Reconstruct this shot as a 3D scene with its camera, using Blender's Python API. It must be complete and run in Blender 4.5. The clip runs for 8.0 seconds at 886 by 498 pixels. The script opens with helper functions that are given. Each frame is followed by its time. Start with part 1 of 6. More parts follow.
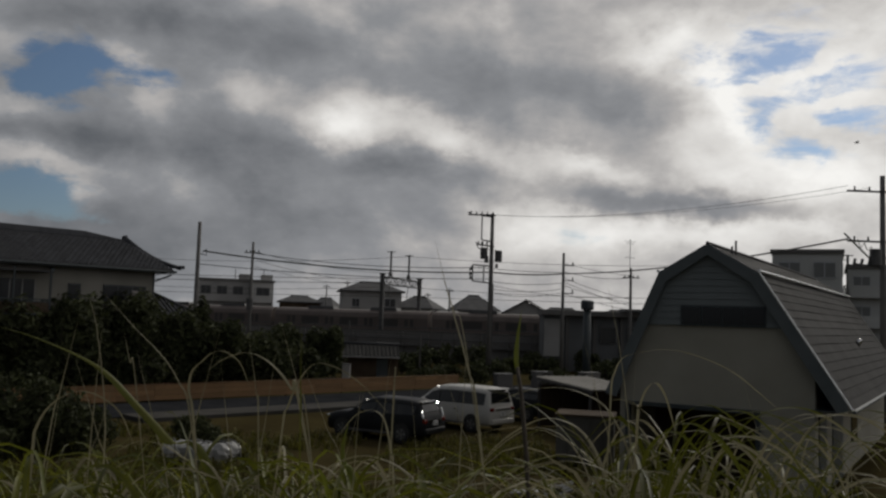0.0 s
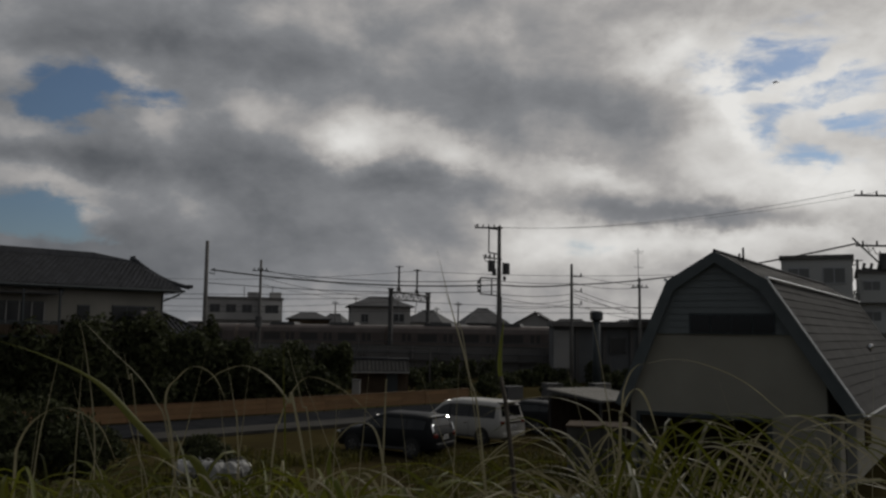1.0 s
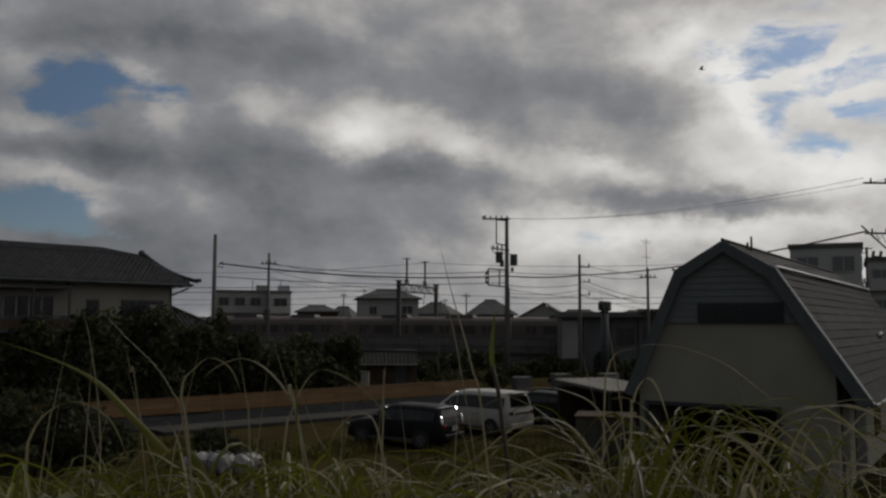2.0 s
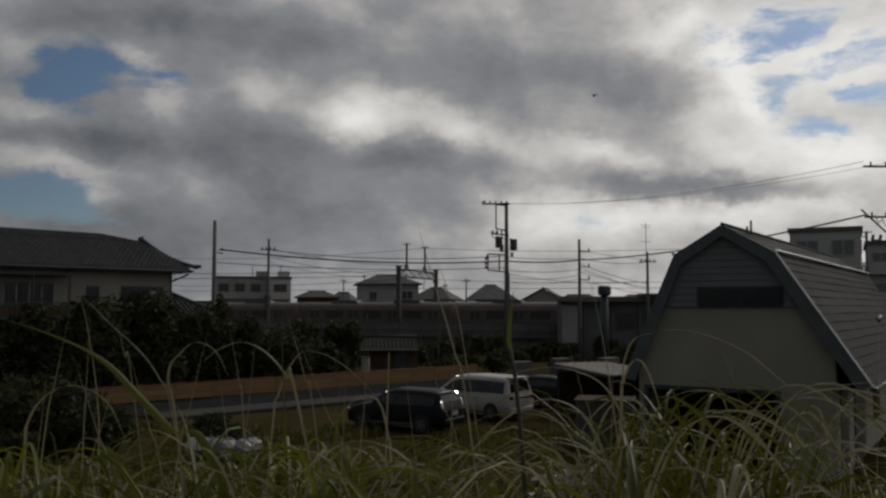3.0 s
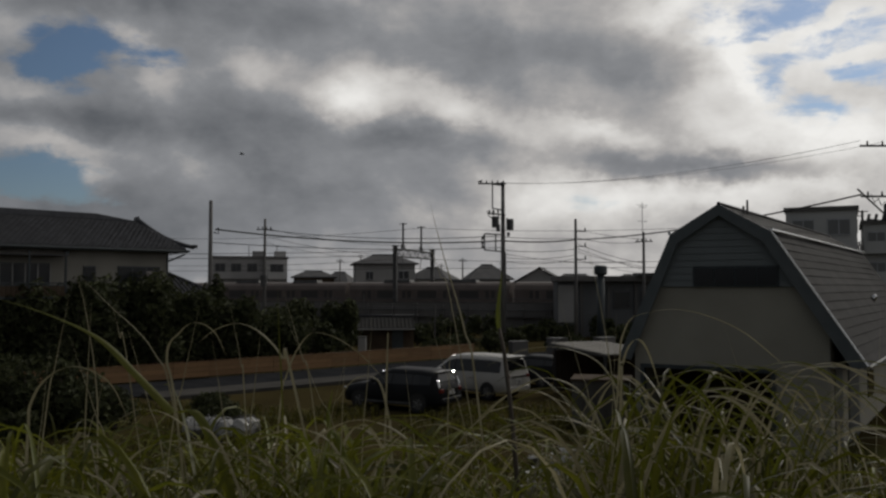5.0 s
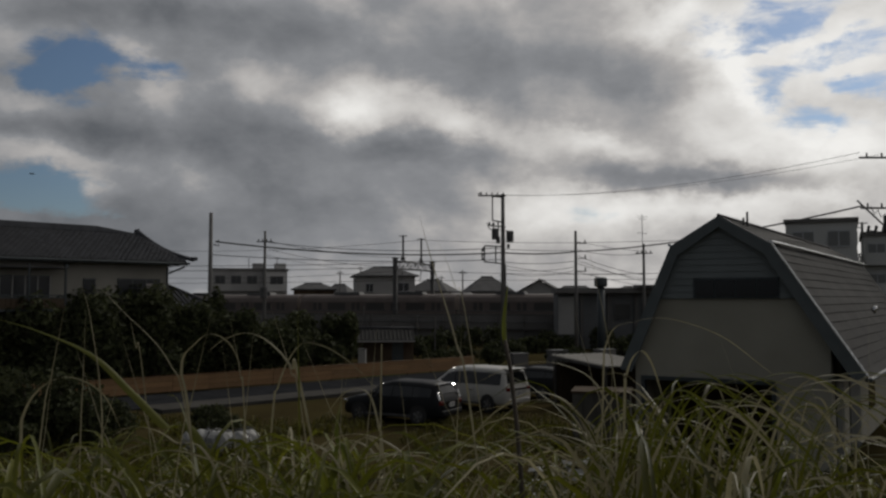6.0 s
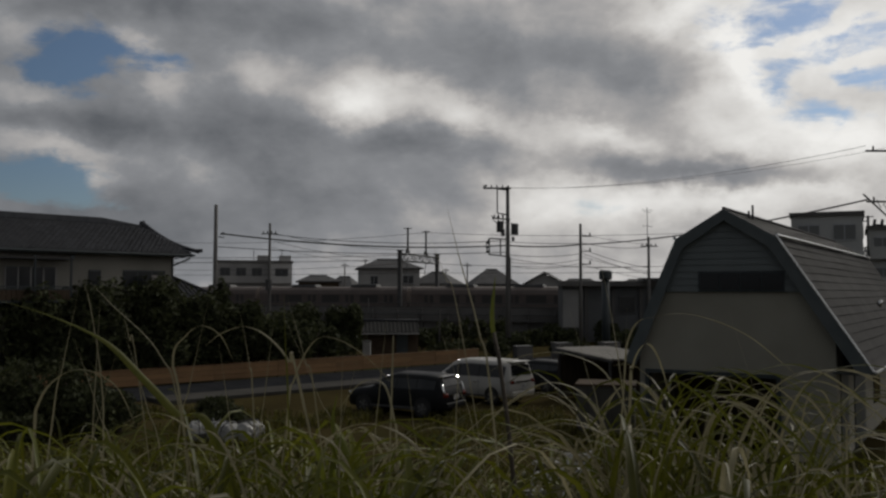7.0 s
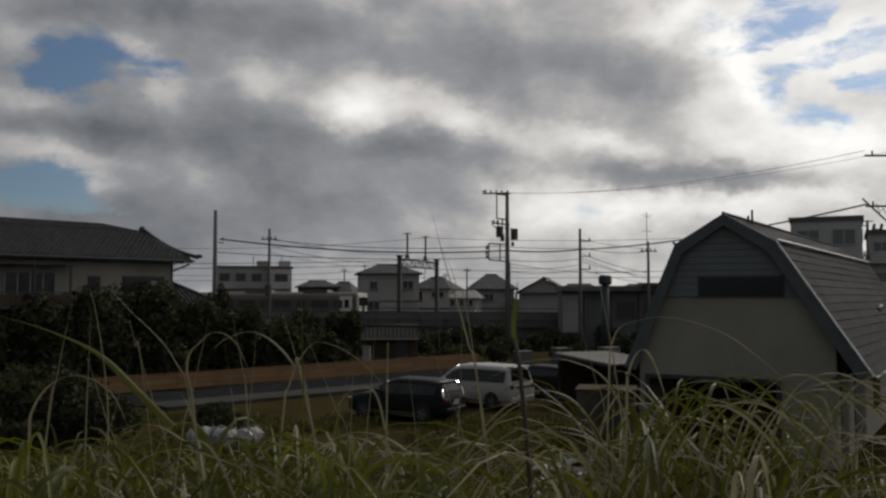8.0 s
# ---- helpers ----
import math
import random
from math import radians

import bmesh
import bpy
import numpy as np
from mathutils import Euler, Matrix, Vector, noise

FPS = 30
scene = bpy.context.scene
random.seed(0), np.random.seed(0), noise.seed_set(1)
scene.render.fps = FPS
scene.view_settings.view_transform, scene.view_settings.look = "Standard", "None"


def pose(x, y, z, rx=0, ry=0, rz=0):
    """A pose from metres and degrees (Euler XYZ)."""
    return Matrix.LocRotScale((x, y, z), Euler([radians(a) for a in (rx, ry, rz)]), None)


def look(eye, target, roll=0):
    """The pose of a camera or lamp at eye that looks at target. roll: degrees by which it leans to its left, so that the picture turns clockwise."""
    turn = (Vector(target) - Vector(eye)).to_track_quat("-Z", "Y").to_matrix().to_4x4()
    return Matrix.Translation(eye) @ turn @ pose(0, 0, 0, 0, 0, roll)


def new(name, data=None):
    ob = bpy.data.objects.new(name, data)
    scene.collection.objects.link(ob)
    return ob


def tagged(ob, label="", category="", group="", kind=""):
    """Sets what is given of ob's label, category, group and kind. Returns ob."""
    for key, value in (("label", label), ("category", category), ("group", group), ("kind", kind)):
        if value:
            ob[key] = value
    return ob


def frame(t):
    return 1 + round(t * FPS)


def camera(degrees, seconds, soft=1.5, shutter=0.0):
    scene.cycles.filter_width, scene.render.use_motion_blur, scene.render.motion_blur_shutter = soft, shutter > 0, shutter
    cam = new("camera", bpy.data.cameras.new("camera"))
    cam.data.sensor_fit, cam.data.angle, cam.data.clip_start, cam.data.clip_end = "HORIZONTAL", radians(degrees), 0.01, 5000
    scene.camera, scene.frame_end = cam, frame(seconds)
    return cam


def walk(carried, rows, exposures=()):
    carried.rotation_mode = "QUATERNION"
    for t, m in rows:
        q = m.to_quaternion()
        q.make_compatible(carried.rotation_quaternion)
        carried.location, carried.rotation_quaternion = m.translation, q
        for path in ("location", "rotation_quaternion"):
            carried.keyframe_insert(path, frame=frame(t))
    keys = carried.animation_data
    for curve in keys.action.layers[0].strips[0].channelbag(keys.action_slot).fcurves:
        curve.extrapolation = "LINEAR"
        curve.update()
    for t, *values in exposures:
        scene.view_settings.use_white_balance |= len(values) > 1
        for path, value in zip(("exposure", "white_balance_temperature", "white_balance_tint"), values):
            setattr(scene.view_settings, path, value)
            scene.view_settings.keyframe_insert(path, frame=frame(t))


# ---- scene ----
def turn(yaw, pitch, roll):
    return pose(0, 0, 0, 90 + pitch, 0, yaw) @ pose(0, 0, 0, 0, 0, roll)


cam = camera(54.0, 8.0, soft=2.5)
walk(cam, [
    (0.0, pose(-0.065, 0, 4.814) @ turn(-1.08, 4.47, 1.92)),
    (0.5, pose(-0.031, 0, 4.811) @ turn(-0.27, 4.60, 1.08)),
    (1.0, pose(-0.010, 0, 4.807) @ turn(-0.53, 5.37, 0.72)),
    (1.5, pose(0.001, 0, 4.806) @ turn(-0.23, 5.10, 0.47)),
    (3.0, pose(0.011, 0, 4.798) @ turn(-0.04, 3.85, 0.04)),
    (3.5, pose(0.010, 0, 4.799) @ turn(-0.63, 3.05, -0.00)),
    (4.0, pose(0.002, 0, 4.798) @ turn(-0.05, 2.94, 0.04)),
    (4.5, pose(0.007, 0, 4.799) @ turn(-0.22, 2.24, 0.05)),
    (6.0, pose(0.002, 0, 4.798) @ turn(-0.28, 3.31, -0.08)),
    (6.5, pose(-0.004, 0, 4.799) @ turn(-0.14, 3.20, 0.05)),
    (7.0, pose(0.003, 0, 4.797) @ turn(0.03, 2.82, 0.09)),
    (7.5, pose(0.010, 0, 4.800) @ turn(-0.02, 2.88, 0.07)),
    (8.0, pose(0.000, 0, 4.800) @ turn(-0.00, 3.16, 0.00)),
], exposures=[(0.0, 0.20), (0.5, 0.02), (1.0, -0.04), (3.0, 0.04), (3.5, 0.12), (4.5, 0.11), (6.0, 0.13), (6.5, 0.11), (7.5, 0.11), (8.0, 0.33)])

# ---- sky, sun ----
SUN_EL, SUN_AZ = 40.0, 36.0   # degrees above the horizon, degrees to the right of straight ahead

# cloud forms: across, up (tangents of the viewing angle), half length, half height, tilt in degrees, strength
LIGHTER = [
    (-0.484, 0.314, 0.058, 0.026, 0, 0.04), (-0.370, 0.290, 0.055, 0.010, -22, 0.06), (-0.324, 0.240, 0.039, 0.021, -35, 0.12), (-0.471, 0.228, 0.065, 0.016, -12, 0.09),
    (-0.451, 0.171, 0.071, 0.010, -12, 0.09), (-0.402, 0.131, 0.032, 0.010, -22, 0.11), (-0.282, 0.144, 0.052, 0.013, -18, 0.07), (-0.230, 0.260, 0.052, 0.023, -22, 0.06),
    (-0.115, 0.214, 0.034, 0.031, 0, 0.20), (-0.055, 0.227, 0.045, 0.023, -10, 0.09), (0.020, 0.204, 0.036, 0.022, -22, 0.13), (0.114, 0.161, 0.058, 0.039, 0, 0.07),
    (0.189, 0.181, 0.045, 0.010, -12, 0.09), (0.140, 0.105, 0.071, 0.027, 0, 0.07), (0.270, 0.107, 0.156, 0.016, 0, 0.10)]
SUNLIT = [
    (0.280, 0.335, 0.036, 0.018, 20, 0.13), (0.330, 0.300, 0.029, 0.020, -80, 0.10), (0.354, 0.235, 0.040, 0.018, -58, 0.15), (0.316, 0.214, 0.058, 0.026, -40, 0.05),
    (0.452, 0.184, 0.078, 0.022, 4, 0.14), (0.439, 0.118, 0.039, 0.009, 0, 0.06), (0.433, 0.300, 0.097, 0.052, 0, 0.12), (0.355, 0.327, 0.039, 0.026, 0, 0.05)]
DARKER = [
    (-0.269, 0.324, 0.097, 0.029, -10, 0.11), (-0.107, 0.300, 0.091, 0.032, -10, 0.02), (0.095, 0.270, 0.104, 0.040, -6, 0.13), (0.238, 0.267, 0.058, 0.032, 0, 0.08),
    (-0.025, 0.169, 0.097, 0.021, -8, 0.14), (0.062, 0.162, 0.029, 0.017, 0, 0.05), (-0.204, 0.197, 0.078, 0.034, -30, 0.09), (-0.357, 0.190, 0.071, 0.022, -15, 0.08),
    (-0.198, 0.125, 0.097, 0.017, -15, 0.08), (0.264, 0.142, 0.107, 0.012, -3, 0.13), (0.361, 0.136, 0.065, 0.012, 0, 0.08), (-0.484, 0.206, 0.045, 0.010, 0, 0.05),
    (-0.016, 0.118, 0.104, 0.016, 0, 0.04), (-0.295, 0.220, 0.032, 0.016, -35, 0.04), (-0.347, 0.082, 0.195, 0.039, 0, 0.06), (-0.107, 0.082, 0.130, 0.032, 0, 0.03),
    (-0.432, 0.334, 0.104, 0.013, 0, 0.04),
    (-0.380, 0.185, 0.150, 0.080, 0, 0.04), (-0.420, 0.275, 0.100, 0.060, 0, 0.03)]
CLEAR = [
    (-0.425, 0.272, 0.040, 0.031, 0, 1.45), (-0.480, 0.266, 0.039, 0.014, -10, 0.85), (-0.354, 0.272, 0.045, 0.010, -5, 0.85), (-0.477, 0.132, 0.055, 0.023, 0, 1.75),
    (-0.402, 0.113, 0.039, 0.010, -10, 0.60), (0.420, 0.307, 0.091, 0.049, 0, 0.84), (0.439, 0.204, 0.043, 0.018, 0, 0.84), (0.491, 0.247, 0.045, 0.019, 0, 0.72),
    (0.378, 0.247, 0.026, 0.029, -30, 0.44), (0.189, 0.105, 0.029, 0.014, 0, 0.30), (0.426, 0.307, 0.071, 0.006, 22, -0.60), (0.485, 0.270, 0.045, 0.007, 8, -0.70),
    (0.426, 0.240, 0.023, 0.013, -10, -0.95), (0.472, 0.220, 0.026, 0.009, -10, -0.70), (0.387, 0.284, 0.052, 0.005, 12, -0.45), (0.465, 0.330, 0.039, 0.005, 15, -0.40)]


def make_world():
    w = bpy.data.worlds.new("sky")
    scene.world = w
    w.use_nodes = True
    nt = w.node_tree
    nt.nodes.clear()
    L = nt.links.new

    def val(x, sock):
        if isinstance(x, (int, float)):
            sock.default_value = x
        else:
            L(x, sock)

    def m(op, a, b=0.0, c=0.0):
        n = nt.nodes.new("ShaderNodeMath")
        n.operation = op
        for x, s in zip((a, b, c), n.inputs):
            val(x, s)
        return n.outputs[0]

    tc = nt.nodes.new("ShaderNodeTexCoord")
    sep = nt.nodes.new("ShaderNodeSeparateXYZ")
    L(tc.outputs["Generated"], sep.inputs[0])
    x, y, z = sep.outputs

    def fbm(scale, detail, rough, stretch, seed, dist=0.0, shift=(0, 0, 0)):
        mp = nt.nodes.new("ShaderNodeMapping")
        mp.inputs["Scale"].default_value = (1, 1, stretch)
        mp.inputs["Location"].default_value = (seed + shift[0], seed * 0.7 + shift[1], seed * 1.3 + shift[2])
        L(tc.outputs["Generated"], mp.inputs[0])
        n = nt.nodes.new("ShaderNodeTexNoise")
        n.inputs["Scale"].default_value = scale
        n.inputs["Detail"].default_value = detail
        n.inputs["Roughness"].default_value = rough
        n.inputs["Distortion"].default_value = dist
        L(mp.outputs[0], n.inputs["Vector"])
        return n.outputs["Fac"]

    ahead = m("MAXIMUM", y, 0.15)
    u = m("DIVIDE", x, ahead)
    v = m("DIVIDE", z, ahead)
    wu = m("SUBTRACT", fbm(7, 4, 0.55, 1.6, 3.1), 0.5)
    wv = m("SUBTRACT", fbm(7, 4, 0.55, 1.6, 8.7), 0.5)
    cu = m("SUBTRACT", fbm(34, 5, 0.6, 1.4, 6.1), 0.5)
    cv = m("SUBTRACT", fbm(34, 5, 0.6, 1.4, 2.9), 0.5)
    u = m("MULTIPLY_ADD", cu, 0.034, m("MULTIPLY_ADD", wu, 0.075, u))
    v = m("MULTIPLY_ADD", cv, 0.028, m("MULTIPLY_ADD", wv, 0.055, v))
    front = nt.nodes.new("ShaderNodeMapRange")
    front.interpolation_type = "SMOOTHSTEP"
    front.inputs["From Min"].default_value, front.inputs["From Max"].default_value = 0.2, 0.6
    L(y, front.inputs["Value"])

    def forms(rows):
        total = 0.0
        for a, b, sa, sb, tilt, k in rows:
            ca, sn = math.cos(radians(tilt)), math.sin(radians(tilt))
            du, dv = m("SUBTRACT", u, a), m("SUBTRACT", v, b)
            p = m("MULTIPLY_ADD", du, ca / sa, m("MULTIPLY", dv, sn / sa))
            q = m("MULTIPLY_ADD", dv, ca / sb, m("MULTIPLY", du, -sn / sb))
            e = m("MULTIPLY_ADD", p, p, m("MULTIPLY", q, q))
            g = m("POWER", 2.0, m("MULTIPLY", e, -1.0))
            total = m("MULTIPLY_ADD", g, k, total)
        return m("MULTIPLY", total, front.outputs[0])

    n1 = m("SUBTRACT", fbm(6, 8, 0.58, 2.0, 1.3, 0.3), 0.5)
    n2 = m("SUBTRACT", fbm(20, 9, 0.62, 1.8, 5.9, 0.4), 0.5)
    back = nt.nodes.new("ShaderNodeMapRange")      # unseen sky behind the camera darkened, which dims walls facing the levee
    back.inputs["From Min"].default_value, back.inputs["From Max"].default_value = -0.7, 0.6
    back.inputs["To Min"].default_value, back.inputs["To Max"].default_value = -0.26, 0.0
    L(y, back.inputs["Value"])
    field = m("SUBTRACT", m("ADD", forms(LIGHTER), forms(SUNLIT)), forms(DARKER))
    field = m("MULTIPLY_ADD", n1, 0.07, m("MULTIPLY", field, 1.9))
    # billows, lit from the sun's side
    billow = fbm(11, 8, 0.52, 1.45, 2.2, 0.25)
    shadow = fbm(11, 8, 0.52, 1.45, 2.2, 0.25, (0.014, 0.005, 0.050))
    field = m("MULTIPLY_ADD", m("SUBTRACT", billow, 0.5), 0.09, field)
    field = m("MULTIPLY_ADD", m("SUBTRACT", billow, shadow), 0.32, field)
    field = m("MULTIPLY_ADD", n2, 0.09, field)
    field = m("MULTIPLY_ADD", m("SUBTRACT", fbm(46, 8, 0.6, 2.2, 7.7, 0.5), 0.5), 0.05, field)
    edge = nt.nodes.new("ShaderNodeMapRange")
    edge.interpolation_type = "SMOOTHSTEP"
    edge.inputs["From Min"].default_value, edge.inputs["From Max"].default_value = -0.06, 0.10
    edge.inputs["To Min"].default_value, edge.inputs["To Max"].default_value = -0.025, 0.025
    L(field, edge.inputs["Value"])
    side = m("MULTIPLY_ADD", m("MAXIMUM", m("MINIMUM", u, 0.6), -0.6), 0.32, 0.556)     # brighter towards the sun
    light = m("ADD", m("ADD", field, side), m("ADD", edge.outputs[0], back.outputs[0]))
    ramp = nt.nodes.new("ShaderNodeValToRGB")
    cr = ramp.color_ramp
    cr.elements[0].position, cr.elements[0].color = 0.10, (0.083, 0.090, 0.101, 1)
    cr.elements[1].position, cr.elements[1].color = 1.0, (0.80, 0.79, 0.765, 1)
    for pos, col in ((0.42, (0.222, 0.228, 0.240)), (0.58, (0.362, 0.351, 0.345)), (0.72, (0.515, 0.500, 0.482))):
        cr.elements.new(pos).color = (*col, 1)
    L(light, ramp.inputs[0])
    gain = nt.nodes.new("ShaderNodeVectorMath")
    gain.operation = "SCALE"
    gain.inputs["Scale"].default_value = 10.0
    L(ramp.outputs[0], gain.inputs[0])

    sky = nt.nodes.new("ShaderNodeTexSky")
    sky.sky_type = "NISHITA"
    sky.sun_disc = False
    sky.dust_density, sky.ozone_density = 0.5, 4.0
    sky.sun_elevation, sky.sun_rotation = radians(SUN_EL), radians(SUN_AZ)
    gaps = forms(CLEAR)
    wisps = m("MULTIPLY", n1, 0.6)
    wisps = m("MULTIPLY_ADD", n2, 1.5, wisps)
    wisps = m("MULTIPLY_ADD", m("SUBTRACT", billow, 0.5), -0.6, wisps)
    wisps = m("MULTIPLY_ADD", m("SUBTRACT", fbm(16, 7, 0.6, 3.2, 4.4, 0.6), 0.5), 1.9, wisps)
    clear = m("MULTIPLY_ADD", wisps, m("MINIMUM", m("MULTIPLY", gaps, 2.4), 1.0), gaps)
    mr = nt.nodes.new("ShaderNodeMapRange")
    mr.interpolation_type = "SMOOTHSTEP"
    mr.inputs["From Min"].default_value, mr.inputs["From Max"].default_value = 0.16, 1.05
    mr.inputs["To Max"].default_value = 0.96
    L(clear, mr.inputs["Value"])
    blue = nt.nodes.new("ShaderNodeVectorMath")
    blue.operation = "SCALE"
    L(m("MULTIPLY_ADD", m("MAXIMUM", m("MINIMUM", u, 0.6), -0.6), 0.26, 0.47), blue.inputs["Scale"])
    L(sky.outputs[0], blue.inputs[0])
    mix = nt.nodes.new("ShaderNodeMix")
    mix.data_type = "RGBA"
    L(mr.outputs[0], mix.inputs["Factor"])
    L(gain.outputs[0], mix.inputs[6])
    L(blue.outputs[0], mix.inputs[7])
    bg = nt.nodes.new("ShaderNodeBackground")
    bg.inputs["Strength"].default_value = 0.1
    L(mix.outputs[2], bg.inputs["Color"])
    out = nt.nodes.new("ShaderNodeOutputWorld")
    L(bg.outputs[0], out.inputs[0])


make_world()
sun = new("sun", bpy.data.lights.new("sun", "SUN"))
sun.data.energy, sun.data.angle, sun.data.color = 0.95, radians(10), (1.0, 0.95, 0.86)
sun.matrix_world = look((0, 0, 0), (-math.sin(radians(SUN_AZ)) * math.cos(radians(SUN_EL)),
                                    -math.cos(radians(SUN_AZ)) * math.cos(radians(SUN_EL)), -math.sin(radians(SUN_EL))))

# ---- materials ----


def surface(name, a, b, rough=0.7, scale=3.0, fine=40.0, bump=0.15, metal=0.0, spec=0.5, vary=0.0, stretch=(1, 1, 1), wear=None, leafy=0.0):
    """Two-tone surface: large patches and fine grain between colours a and b, with relief. vary: spread from piece to piece."""
    mt = bpy.data.materials.new(name)
    mt.use_nodes = True
    nt = mt.node_tree
    L = nt.links.new
    bs = nt.nodes["Principled BSDF"]
    tc = nt.nodes.new("ShaderNodeTexCoord")
    mp = nt.nodes.new("ShaderNodeMapping")
    mp.inputs["Scale"].default_value = stretch
    L(tc.outputs["Object"], mp.inputs[0])

    def nz(s, d):
        n = nt.nodes.new("ShaderNodeTexNoise")
        n.inputs["Scale"].default_value = s
        n.inputs["Detail"].default_value = d
        L(mp.outputs[0], n.inputs["Vector"])
        return n.outputs["Fac"]
    big, small = nz(scale, 4), nz(fine, 5)
    add = nt.nodes.new("ShaderNodeMath")
    add.operation = "MULTIPLY_ADD"
    L(small, add.inputs[0])
    add.inputs[1].default_value = 0.5
    L(big, add.inputs[2])
    mr = nt.nodes.new("ShaderNodeMapRange")
    mr.inputs["From Min"].default_value, mr.inputs["From Max"].default_value = 0.50, 1.0
    L(add.outputs[0], mr.inputs["Value"])
    mx = nt.nodes.new("ShaderNodeMix")
    mx.data_type = "RGBA"
    L(mr.outputs[0], mx.inputs["Factor"])
    mx.inputs[6].default_value, mx.inputs[7].default_value = (*a, 1), (*b, 1)
    col = mx.outputs[2]
    if wear:
        st = nz(scale * 0.35, 6)
        m2 = nt.nodes.new("ShaderNodeMapRange")
        m2.inputs["From Min"].default_value, m2.inputs["From Max"].default_value = 0.55, 0.72
        L(st, m2.inputs["Value"])
        w = nt.nodes.new("ShaderNodeMix")
        w.data_type = "RGBA"
        L(m2.outputs[0], w.inputs["Factor"])
        L(col, w.inputs[6])
        w.inputs[7].default_value = (*wear, 1)
        col = w.outputs[2]
    if vary:
        info = nt.nodes.new("ShaderNodeNewGeometry" if leafy else "ShaderNodeObjectInfo")
        hs = nt.nodes.new("ShaderNodeHueSaturation")
        r = nt.nodes.new("ShaderNodeMapRange")
        r.inputs["To Min"].default_value, r.inputs["To Max"].default_value = 1 - vary, 1 + vary
        L(info.outputs["Random Per Island" if leafy else "Random"], r.inputs["Value"])
        L(r.outputs[0], hs.inputs["Value"])
        L(col, hs.inputs["Color"])
        col = hs.outputs[0]
    L(col, bs.inputs["Base Color"])
    bs.inputs["Roughness"].default_value = rough
    bs.inputs["Metallic"].default_value = metal
    bs.inputs["Specular IOR Level"].default_value = spec
    if bump:
        bp = nt.nodes.new("ShaderNodeBump")
        bp.inputs["Strength"].default_value = bump
        bp.inputs["Distance"].default_value = 0.02
        L(small, bp.inputs["Height"])
        L(bp.outputs[0], bs.inputs["Normal"])
    if leafy:
        tr = nt.nodes.new("ShaderNodeBsdfTranslucent")
        L(col, tr.inputs["Color"])
        ms = nt.nodes.new("ShaderNodeMixShader")
        ms.inputs[0].default_value = leafy
        L(bs.outputs[0], ms.inputs[1])
        L(tr.outputs[0], ms.inputs[2])
        L(ms.outputs[0], nt.nodes["Material Output"].inputs["Surface"])
    return mt


def glass(name, tint, rough=0.05):
    mt = bpy.data.materials.new(name)
    mt.use_nodes = True
    bs = mt.node_tree.nodes["Principled BSDF"]
    bs.inputs["Base Color"].default_value = (*tint, 1)
    bs.inputs["Roughness"].default_value = rough
    bs.inputs["Specular IOR Level"].default_value = 0.5
    return mt


EARTH = surface("earth and weeds", (0.033, 0.026, 0.013), (0.056, 0.046, 0.020), 0.95, 0.35, 9.0, 0.6, spec=0.0, wear=(0.036, 0.040, 0.014))
ASPHALT = surface("asphalt", (0.017, 0.018, 0.020), (0.032, 0.033, 0.036), 0.95, 0.8, 60, 0.3, spec=0.0)
CONCRETE = surface("concrete", (0.070, 0.068, 0.066), (0.115, 0.112, 0.108), 0.9, 0.7, 25, 0.2, wear=(0.07, 0.068, 0.065), spec=0.15)
KERB = surface("dusty pavement concrete", (0.042, 0.040, 0.037), (0.068, 0.065, 0.060), 0.95, 0.7, 25, 0.2, wear=(0.036, 0.034, 0.030), spec=0.05)
OLDCONC = surface("stained concrete", (0.085, 0.082, 0.080), (0.14, 0.135, 0.13), 0.9, 0.25, 9, 0.2, wear=(0.06, 0.058, 0.056), vary=0.12)
SHOPWALL = surface("blue-grey painted block wall", (0.085, 0.089, 0.093), (0.125, 0.129, 0.133), 0.85, 0.5, 12, 0.2, wear=(0.085, 0.088, 0.09))
STUCCO = surface("beige stucco", (0.235, 0.227, 0.190), (0.295, 0.285, 0.240), 0.9, 0.6, 60, 0.25, wear=(0.20, 0.192, 0.155))
TEAL = surface("dark slate-blue siding", (0.122, 0.140, 0.146), (0.158, 0.180, 0.186), 0.6, 1.2, 30, 0.1)
PLASTER = surface("pale plaster", (0.19, 0.182, 0.162), (0.255, 0.244, 0.216), 0.9, 0.7, 50, 0.2, wear=(0.20, 0.19, 0.17))
GREYWALL = surface("grey rendered wall", (0.22, 0.218, 0.215), (0.31, 0.305, 0.295), 0.9, 0.4, 20, 0.15, wear=(0.13, 0.13, 0.13))
# Concrete of the flats, lightened in its colour to imitate haze and glare.
HAZEBLOCK = surface("pale grey concrete block of flats", (0.36, 0.37, 0.365), (0.46, 0.465, 0.46), 0.85, 0.3, 12, 0.1, wear=(0.31, 0.315, 0.31))
WHITEWALL = surface("off-white wall panels", (0.34, 0.34, 0.33), (0.44, 0.43, 0.42), 0.8, 0.4, 20, 0.1)
TILE = surface("grey glazed roof tile", (0.034, 0.036, 0.042), (0.066, 0.068, 0.074), 0.64, 2.0, 30, 0.15, vary=0.25, spec=0.2)
SHEET = surface("weathered roof shingle", (0.015, 0.015, 0.015), (0.034, 0.033, 0.032), 0.78, 0.9, 14, 0.35, spec=0.12, vary=0.22, wear=(0.03, 0.03, 0.03))
DARKROOF = surface("dark roofing", (0.040, 0.040, 0.043), (0.075, 0.075, 0.078), 0.75, 1.0, 20, 0.15, spec=0.15)
